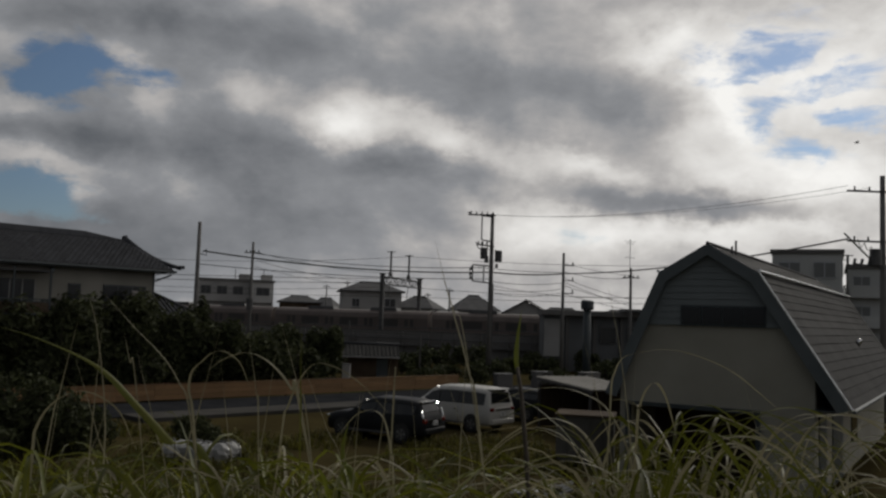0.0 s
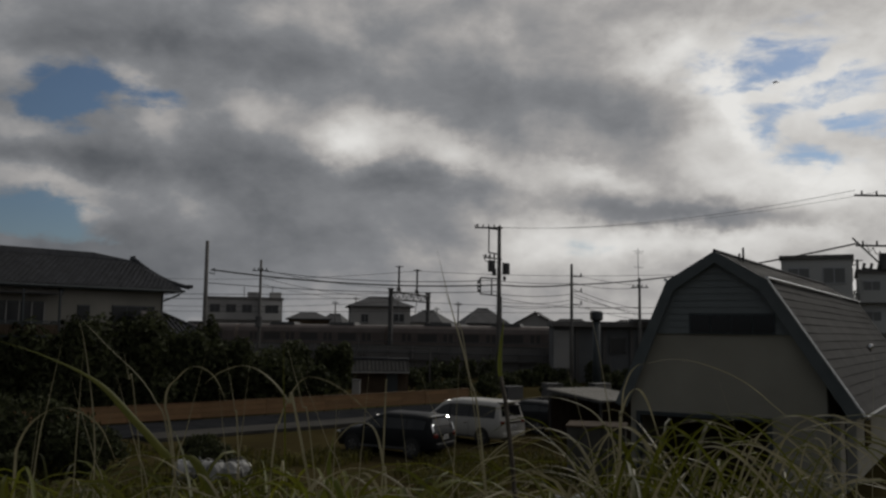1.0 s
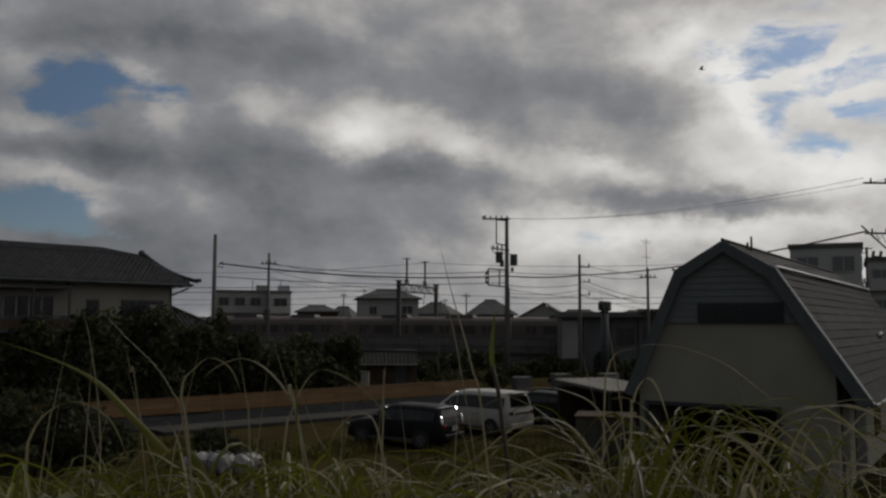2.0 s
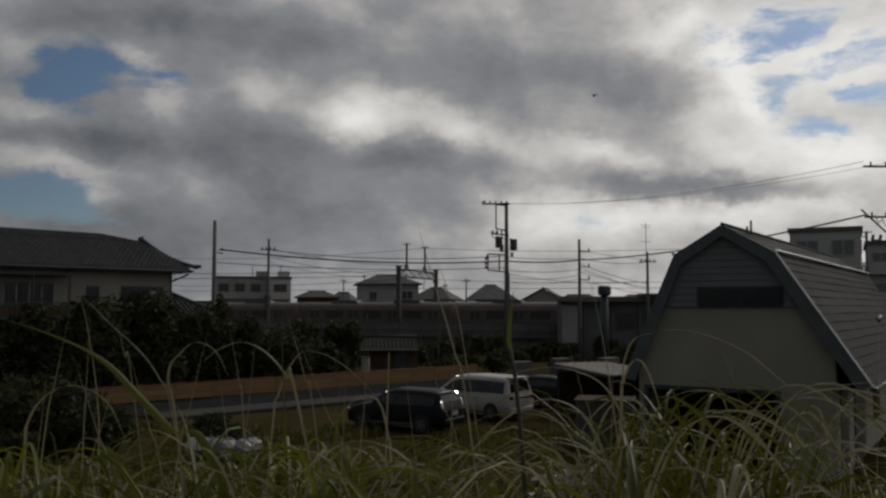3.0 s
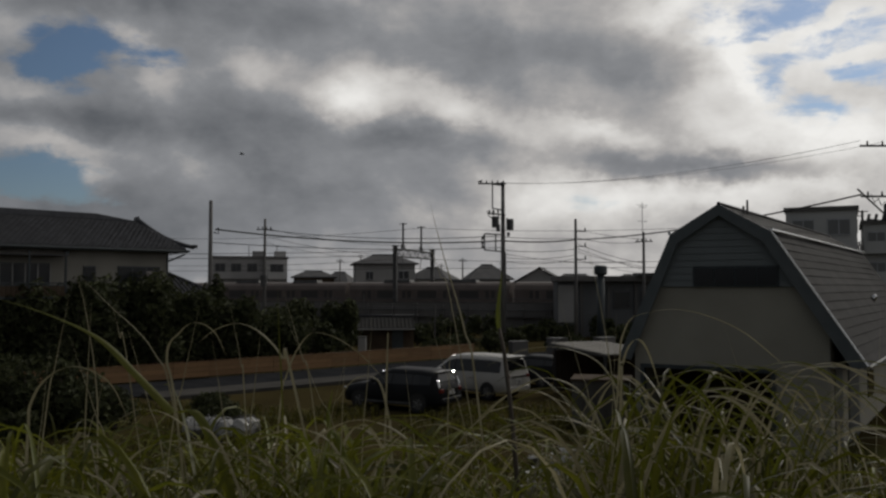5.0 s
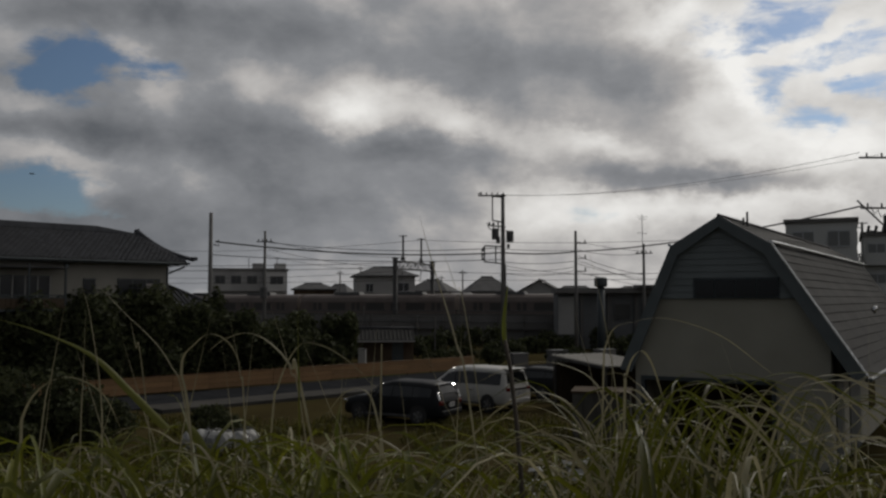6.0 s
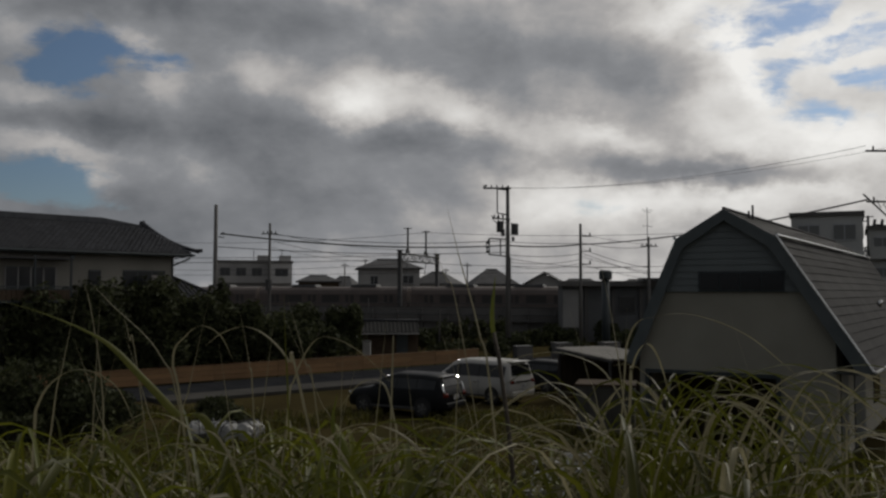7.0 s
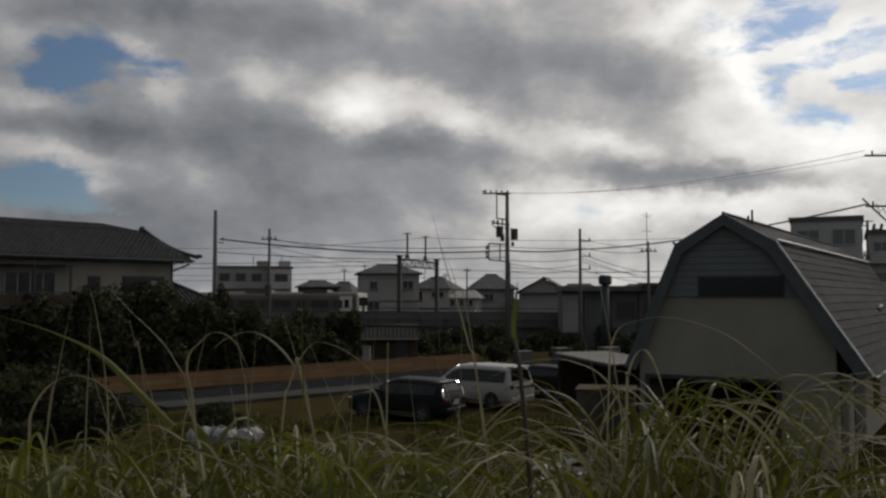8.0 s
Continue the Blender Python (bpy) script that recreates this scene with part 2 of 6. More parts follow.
BARGE = surface("slate-blue painted bargeboard", (0.066, 0.080, 0.085), (0.096, 0.112, 0.118), 0.55, 2.0, 30, 0.1)
TRIM = surface("dark painted trim", (0.020, 0.028, 0.032), (0.040, 0.050, 0.055), 0.5, 2.0, 30, 0.1)
METAL = surface("galvanised metal", (0.30, 0.31, 0.32), (0.45, 0.46, 0.47), 0.32, 2.0, 30, 0.05, metal=0.8)
STEEL = surface("weathered grey steel", (0.05, 0.05, 0.052), (0.10, 0.10, 0.10), 0.6, 2.0, 20, 0.1, metal=0.3)
POLE = surface("pole concrete", (0.09, 0.088, 0.085), (0.15, 0.145, 0.14), 0.85, 1.0, 20, 0.1)
WIRE = surface("black cable", (0.012, 0.012, 0.013), (0.03, 0.03, 0.03), 0.6, 2.0, 20, 0)
RUST = surface("ochre-brown painted boards", (0.16, 0.088, 0.038), (0.245, 0.142, 0.064), 0.75, 1.3, 25, 0.2, vary=0.15, stretch=(0.3, 1, 1), wear=(0.16, 0.08, 0.045))
WOOD = surface("old timber", (0.05, 0.036, 0.026), (0.09, 0.068, 0.048), 0.85, 1.0, 25, 0.3, spec=0.08)
CRATEGREY = surface("weathered grey boards", (0.075, 0.072, 0.064), (0.11, 0.106, 0.095), 0.9, 0.8, 20, 0.2, wear=(0.06, 0.056, 0.05), spec=0.1)
WHITEPAINT = surface("white car paint", (0.38, 0.37, 0.345), (0.44, 0.43, 0.405), 0.30, 0.6, 30, 0.0)
BLACKPAINT = surface("black car paint", (0.008, 0.009, 0.010), (0.014, 0.015, 0.017), 0.45, 0.6, 30, 0.0, spec=0.14)
RUBBER = surface("tyre rubber", (0.012, 0.012, 0.012), (0.025, 0.025, 0.025), 0.85, 5, 60, 0.1)
FLASH = surface("bright zinc flashing", (0.55, 0.56, 0.57), (0.70, 0.71, 0.72), 0.22, 1.5, 12, 0.1, metal=1.0)
CURTAIN = surface("pale curtain behind glass", (0.22, 0.20, 0.19), (0.32, 0.29, 0.28), 0.35, 2.0, 30, 0.0)
MIRROR = surface("polished lamp cover", (0.85, 0.85, 0.85), (0.9, 0.9, 0.9), 0.05, 3, 30, 0, metal=1.0)
CHROME = surface("bright metal", (0.6, 0.6, 0.6), (0.72, 0.72, 0.72), 0.15, 3, 30, 0, metal=1.0)
REDLAMP = surface("red lamp lens", (0.10, 0.010, 0.009), (0.15, 0.016, 0.012), 0.2, 3, 30, 0)
PLATE = surface("white plate", (0.6, 0.6, 0.6), (0.7, 0.7, 0.7), 0.4, 5, 50, 0)
DARKGLASS = glass("dark glass", (0.010, 0.011, 0.012), 0.12)
WINGLASS = glass("window glass", (0.020, 0.022, 0.025), 0.22)
TRAINGLASS = glass("dusty train window", (0.040, 0.036, 0.034), 0.35)
# Tint paled to imitate haze over the blocks behind the barn.
HAZEGLASS = glass("pale curtained glass", (0.16, 0.165, 0.165), 0.3)
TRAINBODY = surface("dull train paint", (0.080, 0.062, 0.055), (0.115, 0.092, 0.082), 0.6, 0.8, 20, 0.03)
TRAINRED = surface("dull red band", (0.10, 0.020, 0.016), (0.14, 0.03, 0.02), 0.5, 0.8, 20, 0)
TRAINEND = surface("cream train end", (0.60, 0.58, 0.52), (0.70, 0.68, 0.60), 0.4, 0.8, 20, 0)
LEAF = surface("dark evergreen leaves", (0.030, 0.037, 0.016), (0.058, 0.064, 0.027), 0.75, 1.0, 12, 0, vary=0.5, leafy=0.25, spec=0.25)
BARK = surface("bark", (0.05, 0.04, 0.03), (0.09, 0.075, 0.06), 0.9, 4, 30, 0.5)
GRASS = surface("green grass blades", (0.054, 0.065, 0.007), (0.122, 0.122, 0.015), 0.50, 3.0, 30, 0, vary=0.55, leafy=0.46, spec=0.30)
DRYGRASS = surface("pale dry grass blades", (0.165, 0.147, 0.085), (0.30, 0.275, 0.175), 0.48, 3.0, 30, 0, vary=0.5, leafy=0.40, spec=0.35)
YARDWEED = surface("olive and browned weeds", (0.060, 0.058, 0.012), (0.108, 0.098, 0.023), 0.7, 3.0, 30, 0, vary=0.5, leafy=0.35, spec=0.2)
YOUNG = surface("yellow-green leaf blades", (0.085, 0.102, 0.011), (0.150, 0.165, 0.026), 0.55, 3.0, 30, 0, vary=0.2, leafy=0.45, spec=0.3)
VINYL = surface("white plastic sheet", (0.17, 0.17, 0.162), (0.30, 0.30, 0.29), 0.4, 3.0, 20, 0.3)
PALESHEET = surface("weathered pale roof sheet", (0.22, 0.21, 0.19), (0.30, 0.285, 0.26), 0.7, 0.8, 12, 0.15, wear=(0.17, 0.165, 0.15), spec=0.2)
FEATHER = surface("dark feathers", (0.012, 0.012, 0.014), (0.025, 0.025, 0.03), 0.6, 20, 60, 0)

# ---- mesh helpers ----


class Form:
    """Collects vertices and faces of one part."""

    def __init__(self):
        self.v, self.f = [], []

    def add(self, vs, fs):
        k = len(self.v)
        self.v += [tuple(p) for p in vs]
        self.f += [tuple(i + k for i in f) for f in fs]
        return self

    def box(self, c, s, mat=None, taper=1.0):
        x, y, z = (h / 2 for h in s)
        t = taper
        vs = [(-x, -y, -z), (x, -y, -z), (x, y, -z), (-x, y, -z), (-x * t, -y * t, z), (x * t, -y * t, z), (x * t, y * t, z), (-x * t, y * t, z)]
        vs = [Vector(p) for p in vs]
        if mat is not None:
            vs = [mat @ p for p in vs]
        return self.add([p + Vector(c) for p in vs], [(0, 3, 2, 1), (4, 5, 6, 7), (0, 1, 5, 4), (1, 2, 6, 5), (2, 3, 7, 6), (3, 0, 4, 7)])

    def beam(self, a, b, w, h=None):
        """A bar of rectangular section from a to b."""
        a, b = Vector(a), Vector(b)
        m3 = (b - a).to_track_quat("Z", "Y").to_matrix()
        return self.box((a + b) / 2, (w, h or w, (b - a).length), m3)

    def tube(self, pts, r, n=6, taper=1.0, closed=True):
        pts = [Vector(p) for p in pts]
        k = len(pts)
        vs, fs = [], []
        for i, p in enumerate(pts):
            d = (pts[min(i + 1, k - 1)] - pts[max(i - 1, 0)]).normalized()
            q = d.to_track_quat("Z", "Y")
            rr = r * (1 + (taper - 1) * i / max(k - 1, 1))
            for j in range(n):
                a = 2 * math.pi * j / n
                vs.append(p + q @ Vector((rr * math.cos(a), rr * math.sin(a), 0)))
        for i in range(k - 1):
            for j in range(n):
                j2 = (j + 1) % n
                fs.append((i * n + j, i * n + j2, (i + 1) * n + j2, (i + 1) * n + j))
        if closed:
            fs.append(tuple(range(n - 1, -1, -1)))
            fs.append(tuple((k - 1) * n + j for j in range(n)))
        return self.add(vs, fs)

    def prism(self, poly, y0, y1):
        """A polygon in x, z (seen from -y, counter-clockwise) pushed from y0 to y1."""
        n = len(poly)
        vs = [(x, y0, z) for x, z in poly] + [(x, y1, z) for x, z in poly]
        fs = [tuple(range(n)), tuple(range(2 * n - 1, n - 1, -1))]
        fs += [(i, i + n, (i + 1) % n + n, (i + 1) % n) for i in range(n)]
        return self.add(vs, fs)

    def ob(self, name, mat, parent=None, label="", bevel=0.0, smooth=False):
        me = bpy.data.meshes.new(name)
        me.from_pydata(self.v, [], self.f)
        me.materials.append(mat)
        if smooth:
            me.polygons.foreach_set("use_smooth", [True] * len(me.polygons))
        o = new(name, me)
        if parent is not None:
            o.parent = parent
        if label:
            o["label"] = label
        if bevel:
            b = o.modifiers.new("bevel", "BEVEL")
            b.width, b.segments, b.limit_method = bevel, 2, "ANGLE"
        return o


def thing(name, label, category, m=None, group="", kind=""):
    e = new(name)
    if m is not None:
        e.matrix_basis = m
    return tagged(e, label, category, group, kind)


def share(src, parent, loc, rot=None):
    """Another piece on the same mesh."""
    o = new(src.name.split(".")[0], src.data)
    o.parent = parent
    o.matrix_basis = Matrix.Translation(loc) @ (rot.to_4x4() if rot is not None else Matrix())
    return o


# ---- ground, road ----


def bank(x, y):
    """Height of the ground: a grassy levee under the camera, level land beyond it."""
    if y < -8:
        h = 3.25 * max(0.0, 1 - (-8 - y) / 9)
    elif y < 2.2:
        h = 3.25
    else:
        s = min(1.0, (y - 2.2) / 9.5)
        h = 3.25 * (1 - s * s * (3 - 2 * s))
    return h


def make_ground():
    ys = [-1800, -400, -90, -40, -20] + [-17 + 1.0 * i for i in range(15)] + [-2 + 0.5 * i for i in range(36)] + [17 + 3.0 * i for i in range(40)] + [160, 250, 500, 1000, 2200]
    xs = [-2200, -800, -250, -120] + [-80 + 2.5 * i for i in range(65)] + [120, 250, 800, 2200]
    rnd = random.Random(3)
    vs = []
    for y in ys:
        for x in xs:
            near = abs(x) < 81 and -17 < y < 135
            vs.append((x, y, bank(x, y) + (rnd.uniform(-0.05, 0.0) if near else -0.05)))
    n = len(xs)
    fs = [(j * n + i, j * n + i + 1, (j + 1) * n + i + 1, (j + 1) * n + i) for j in range(len(ys) - 1) for i in range(n - 1)]
    g = Form().add(vs, fs).ob("ground", EARTH, smooth=True)
    tagged(g, "weedy earth ground with a grassy levee bank", "ground", kind="structure")


make_ground()

ALONG = Vector((0.733, 0.680, 0))        # way of the road and the board fence
ACROSS = Vector((0.680, -0.733, 0))      # from the fence towards the levee
FENCE0 = Vector((-22.5, 37.0, 0))


def strip(name, near, far, z, mat, label, category, length=75, start=-20, thick=0.06):
    a = FENCE0 + ALONG * start
    p = [a + ACROSS * near, a + ACROSS * far, a + ALONG * length + ACROSS * far, a + ALONG * length + ACROSS * near]
    vs = [(q.x, q.y, z - thick) for q in p] + [(q.x, q.y, z) for q in p]
    o = Form().add(vs, [(4, 5, 6, 7), (0, 1, 5, 4), (1, 2, 6, 5), (2, 3, 7, 6), (3, 0, 4, 7)]).ob(name, mat)
    return tagged(o, label, category, kind="structure")


strip("road", 0.3, 5.2, 0.03, ASPHALT, "worn grey asphalt lane beside the board fence", "road", thick=0.1)
strip("pavement", 5.203, 7.3, 0.15, KERB, "pale concrete pavement strip along the lane", "pavement", length=17, start=8, thick=0.25)


def board_fence():
    e = thing("board_fence", "low orange-brown board fence with posts along the lane", "fence",
              Matrix.Translation(FENCE0) @ pose(0, 0, 0, 0, 0, math.degrees(math.atan2(ALONG.y, ALONG.x))))
    n = 17
    post = None
    for i in range(n + 1):
        if post is None:
            post = Form().box((0, 0.06, 0.42), (0.09, 0.09, 0.92)).ob("post", WOOD, e)
        else:
            share(post, e, (i * 2.0, 0, 0))
    for k, (z, h) in enumerate(((0.21, 0.25), (0.475, 0.25), (0.74, 0.25))):
        src = None
        for i in range(n):
            if src is None:
                src = Form().box((1.0, 0, z), (1.985, 0.035, h)).ob("board", RUST, e)
            else:
                share(src, e, (i * 2.0, 0.006 * ((i * 7 + k * 3) % 3), 0))
    Form().box((n, 0, 0.895), (2.0 * n, 0.12, 0.03)).ob("rail", RUST, e)


board_fence()

# ---- barn with the gambrel roof ----


def barn():
    e = thing("barn", "beige stucco barn with a grey gambrel roof and dark gable", "building",
              Matrix.Translation((8.345, 25.83, 0)) @ pose(0, 0, 0, 0, 0, -33))
    W, WL, HB, ZB, ZA, EZ, LEN = 2.98, 2.72, 1.44, 6.38, 7.24, 2.62, 20.0
    eave = {1: 3.90, -1: 3.10}
    zw = lambda x: ZA + (ZB - ZA) * abs(x) / HB if abs(x) < HB else ZB + (EZ - ZB) * (abs(x) - HB) / (eave[1 if x > 0 else -1] - HB)
    # gable wall round the opening
    t = 0.15
    top, topl = zw(W) - 0.12, zw(-WL) - 0.12
    yb = 0.24
    wall = Form()
    wall.prism([(-WL, 0), (-2.4, 0), (-2.4, 2.3), (-WL, 2.3)], yb, yb + t)
    wall.prism([(1.4, 0), (W, 0), (W, 2.3), (1.4, 2.3)], yb, yb + t)
    xs, xl, zs = 2.39, 2.04, 4.80
    wall.prism([(-WL, 2.3), (W, 2.3), (W, top), (xs, zs), (-xl, zs), (-WL, topl)], yb, yb + t)
    wall.ob("gable_wall", STUCCO, e)
    up = Form()
    up.prism([(-xl - 0.02, zs), (xs + 0.02, zs), (HB, ZB - 0.1), (0, ZA - 0.1), (-HB, ZB - 0.1)], yb - 0.04, yb + t)
    up.ob("gable_siding", TEAL, e, "dark slate-blue gable siding")
    for i in range(13):
        z = zs + 0.10 + i * 0.2
        hr = xs - (z - zs) * (xs - HB) / (ZB - zs) if z < ZB else HB * (ZA - z) / (ZA - ZB)
        hl = xl - (z - zs) * (xl - HB) / (ZB - zs) if z < ZB else hr
        if hr > 0.3:
            Form().box(((hr - hl) / 2, yb - 0.05, z), (hr + hl - 0.34, 0.03, 0.17)).ob("board", TEAL, e)
    # strip window
    wn = Form().box((0.42, yb - 0.03, 5.12), (2.5, 0.10, 0.62)).ob("window", TRIM, e, "long dark strip window under the gable")
    for i in range(4):
        Form().box((0.42 - 0.915 + 0.61 * i, yb - 0.085, 5.12), (0.56, 0.02, 0.50)).ob("pane", DARKGLASS, wn)
    # opening: dark inside
    Form().box((-0.4, yb + 3.0, 1.1), (4.3, 0.08, 2.3)).ob("inner_wall", WOOD, e)
    Form().box((-0.4, yb + 1.6, 2.36), (4.3, 2.9, 0.08)).ob("loft_floor", WOOD, e)
    for x in (-2.45, 1.45):
        Form().box((x, yb - 0.01, 1.15), (0.12, 0.2, 2.3)).ob("door_jamb", TRIM, e)
    Form().box((-0.5, yb - 0.01, 2.36), (4.02, 0.2, 0.12)).ob("lintel", TRIM, e)
    # side and back walls
    for s, w0, h0 in ((-1, WL, topl), (1, W, top)):
        Form().box((s * (w0 - 0.075), yb + LEN / 2, h0 / 2), (0.15, LEN - 0.5, h0)).ob("side_wall", STUCCO, e)
    Form().prism([(-WL, 0), (W, 0), (W, top), (HB, ZB - 0.12), (0, ZA - 0.12), (-HB, ZB - 0.12), (-WL, topl)], LEN - 0.2, LEN - 0.05).ob("back_wall", STUCCO, e)
    # Dark panels stand in for the shade inside open side doorways.
    Form().box((W + 0.01, 1.45, 1.25), (0.06, 1.3, 2.5)).ob("door", TRIM, e, "dark panel for a shaded doorway")
    Form().box((W + 0.01, 4.5, 1.25), (0.06, 2.2, 2.5)).ob("door", TRIM, e, "wide dark panel for a shaded doorway")
    Form().box((W + 0.01, 8.7, 1.4), (0.06, 1.6, 1.0)).ob("window", DARKGLASS, e)
    for k in range(9):      # soffit boards under the deep eave
        Form().box(((W + 3.80) / 2 - 0.05, 1.1 + k * 2.2, EZ - 0.06), (3.80 - W, 2.16, 0.04)).ob("soffit_board", TRIM, e)
    # deck under the shingles
    for s in (-1, 1):
        EX = eave[s]
        deck = Form()
        deck.prism([(s * a, b) for a, b in ((0, ZA), (HB, ZB), (EX, EZ), (EX - 0.02, EZ - 0.1), (HB - 0.08, ZB - 0.12), (0, ZA - 0.1))][::(-1 if s > 0 else 1)], 0.04, LEN)
        deck.ob("roof_deck", DARKROOF, e)
        # bargeboards
        bb = Form()
        bb.prism([(s * a, b) for a, b in ((0, ZA + 0.05), (HB + 0.03, ZB + 0.04), (EX + 0.05, EZ), (EX - 0.32, EZ - 0.10), (HB - 0.18, ZB - 0.26), (0, ZA - 0.30))][::(-1 if s > 0 else 1)], 0.0, 0.06)
        bb.ob("bargeboard", BARGE, e)
        if s > 0:
            Form().tube([(s * (HB + 0.05), -0.03, ZB + 0.07), (s * (EX + 0.07), -0.03, EZ + 0.03)], 0.022, 6).ob("edge_flashing", FLASH, e, "thin bright metal edge flashing")
        Form().tube([(s * (HB + 0.06), 0.0, ZB + 0.07), (s * (HB + 0.06), LEN, ZB + 0.07)], 0.05, 8).ob("break_flashing", FLASH, e, "bright metal flashing along the roof break")
        # courses of shingle
        for (x0, z0), (x1, z1), n in (((HB, ZB), (EX, EZ), 15), ((0, ZA), (HB, ZB), 6)):
            d = Vector((x1 - x0, 0, z1 - z0))
            nrm = Vector((-d.z, 0, d.x)).normalized()
            if nrm.z < 0:
                nrm = -nrm
            step = d / n
            for i in range(n):
                a = Vector((x0, 0, z0)) + step * i + nrm * 0.012
                b = a + step * 1.06 + nrm * 0.020
                f = Form()
                q = [a, b, b - nrm * 0.026, a - nrm * 0.010]
                vs = []
                for k in range(7):
                    y = 0.02 + (LEN - 0.02) * k / 6.0
                    w = 0.012 * math.sin(k * 2.1 + i * 1.7)
                    vs += [(s * p.x, y, p.z + w * (0.3 if j in (0, 3) else 1)) for j, p in enumerate(q)]
                fs = []
                for k in range(6):
                    for j in range(4):
                        fs.append((4 * k + j, 4 * k + (j + 1) % 4, 4 * k + 4 + (j + 1) % 4, 4 * k + 4 + j))
                fs += [(0, 1, 2, 3), (27, 26, 25, 24)]
                f.add(vs, fs).ob("shingle_course", SHEET, e)
    Form().tube([(0, 0, ZA + 0.06), (0, LEN, ZA + 0.06)], 0.05, 8).ob("ridge_cap", DARKROOF, e)
    for y, h in ((1.6, 0.35), (1.1, 0.12)):
        Form().tube([(0.25, y + 0.9, ZA - 0.15), (0.25, y + 0.9, ZA + h)], 0.035, 8).ob("vent_pipe", STEEL, e)
    # Chrome dome added to throw a small sun glint off the slope.
    Form().tube([(2.80, 11.3, 4.30), (2.88, 11.3, 4.40), (2.93, 11.3, 4.46), (2.96, 11.3, 4.50)], 0.13, 12, 0.3).ob("roof_hook", CHROME, e, "small chrome dome added for a glint on the roof", smooth=True)
    # gutter
    Form().tube([(EX + 0.09, 0.02, EZ - 0.03), (EX + 0.09, LEN, EZ - 0.03)], 0.06, 8).ob("gutter", TRIM, e)


barn()

# ---- tiled house ----


def tiled_house():
    # local x runs along the front from the near corner, y to the back
    e = thing("tiled_house", "two-storey pale plaster house with grey tiled hip roof", "house",
              Matrix.Translation((-14.45, 50.0, -0.28)) @ pose(0, 0, 0, 0, 0, math.degrees(math.atan2(0.731, 0.682))))
    LEN, DEP, EZ, RZ = 19.0, 7.2, 7.22, 9.0
    o = 0.75
    Form().box((-LEN / 2, DEP / 2, EZ / 2 - 0.05), (LEN - 2 * o, DEP - 2 * o, EZ - 0.15)).ob("wall", PLASTER, e)
    rx = 1.35
    eave = [(0, 0, EZ), (-LEN, 0, EZ), (-LEN, DEP, EZ), (0, DEP, EZ)]
    roof = Form()
    top = [(-rx, DEP / 2, RZ), (-LEN + rx, DEP / 2, RZ)]
    vs = eave + top + [(x, y, z - 0.14) for x, y, z in eave]
    roof.add(vs, [(0, 4, 5, 1), (1, 5, 2), (2, 5, 4, 3), (3, 4, 0), (0, 1, 7, 6), (1, 2, 8, 7), (2, 3, 9, 8), (3, 0, 6, 9), (6, 7, 8, 9)])
    roof.ob("roof", DARKROOF, e)
    # tile courses on the front slope, each tile a piece
    rows, d = 14, Vector((0, DEP / 2, RZ - EZ))
    nrm = Vector((0, -d.z, d.y)).normalized()
    tile = Form()
    w, l = 0.30, d.length / rows
    ux = Vector((1, 0, 0))
    uy = d.normalized()
    vs = []
    for b, lift in ((0, 0.045), (1.12, 0.006)):
        for k in range(5):
            vs.append(ux * (w * 1.02 * (k / 4 - 0.5)) + uy * (l * b) + nrm * (lift + 0.030 * math.cos(k / 4 * 2 * math.pi) + 0.02))
    vs += [p - nrm * 0.03 for p in vs[:5]]
    tile.add(vs, [(k, k + 1, k + 6, k + 5) for k in range(4)] + [(k + 10, k + 11, k + 1, k) for k in range(4)])
    rest = Form()
    src, count = None, 0
    for r in range(rows):
        x0 = -rx * r / rows - 0.1
        n = int((LEN - 2 * rx * r / rows - 0.2) / w)
        for i in range(n):
            p = Vector((x0 - w * (i + 0.5), 0, EZ)) + uy * (l * r)
            if count < 300 and i < 24:
                if src is None:
                    src = tile.ob("tile", TILE, e, smooth=True)
                    src.location = p
                else:
                    share(src, e, p)
                count += 1
            else:
                rest.add([Vector(q) + p for q in tile.v], tile.f)
    rest.ob("tiles", TILE, e, smooth=True)["kind"] = "stuff"
    # ridge with end ornament, hips
    Form().box((-LEN / 2, DEP / 2, RZ + 0.14), (LEN - 2 * rx + 0.3, 0.32, 0.34), taper=0.7).ob("ridge", TILE, e, bevel=0.03)
    Form().box((-rx + 0.2, DEP / 2, RZ + 0.10), (0.14, 0.40, 0.36), taper=0.6).ob("ridge_end_tile", TILE, e, bevel=0.03)
    for q in ((0.25, -0.25), (0.25, DEP + 0.25)):
        a = Vector((-rx + 0.1, DEP / 2, RZ + 0.16))
        b = Vector((q[0], q[1], EZ + 0.14))
        pts = [a.lerp(b, k / 6) - Vector((0, 0, 0.28 * math.sin(math.pi * k / 6))) for k in range(7)]
        Form().tube(pts, 0.13, 8, 0.9).ob("hip", TILE, e, smooth=True)
    Form().box((0.28, -0.28, EZ + 0.20), (0.3, 0.3, 0.2)).ob("hip_end_tile", TILE, e, bevel=0.04)
    Form().box((-LEN / 2, -0.03, EZ - 0.10), (LEN, 0.05, 0.16)).ob("fascia", TRIM, e)
    Form().tube([(0.1, -0.1, EZ - 0.08), (-LEN, -0.1, EZ - 0.08)], 0.06, 8).ob("gutter", TRIM, e)
    yf = o - 0.02

    def window(x, z, wd, ht, panes, label="", inner=WINGLASS):
        wn = Form().box((x, yf, z), (wd, 0.12, ht)).ob("window", TRIM, e, label)
        pw = wd / panes
        for k in range(panes):
            Form().box((x - wd / 2 + pw * (k + 0.5), yf - 0.065, z), (pw - 0.09, 0.02, ht - 0.14)).ob("pane", inner, wn)
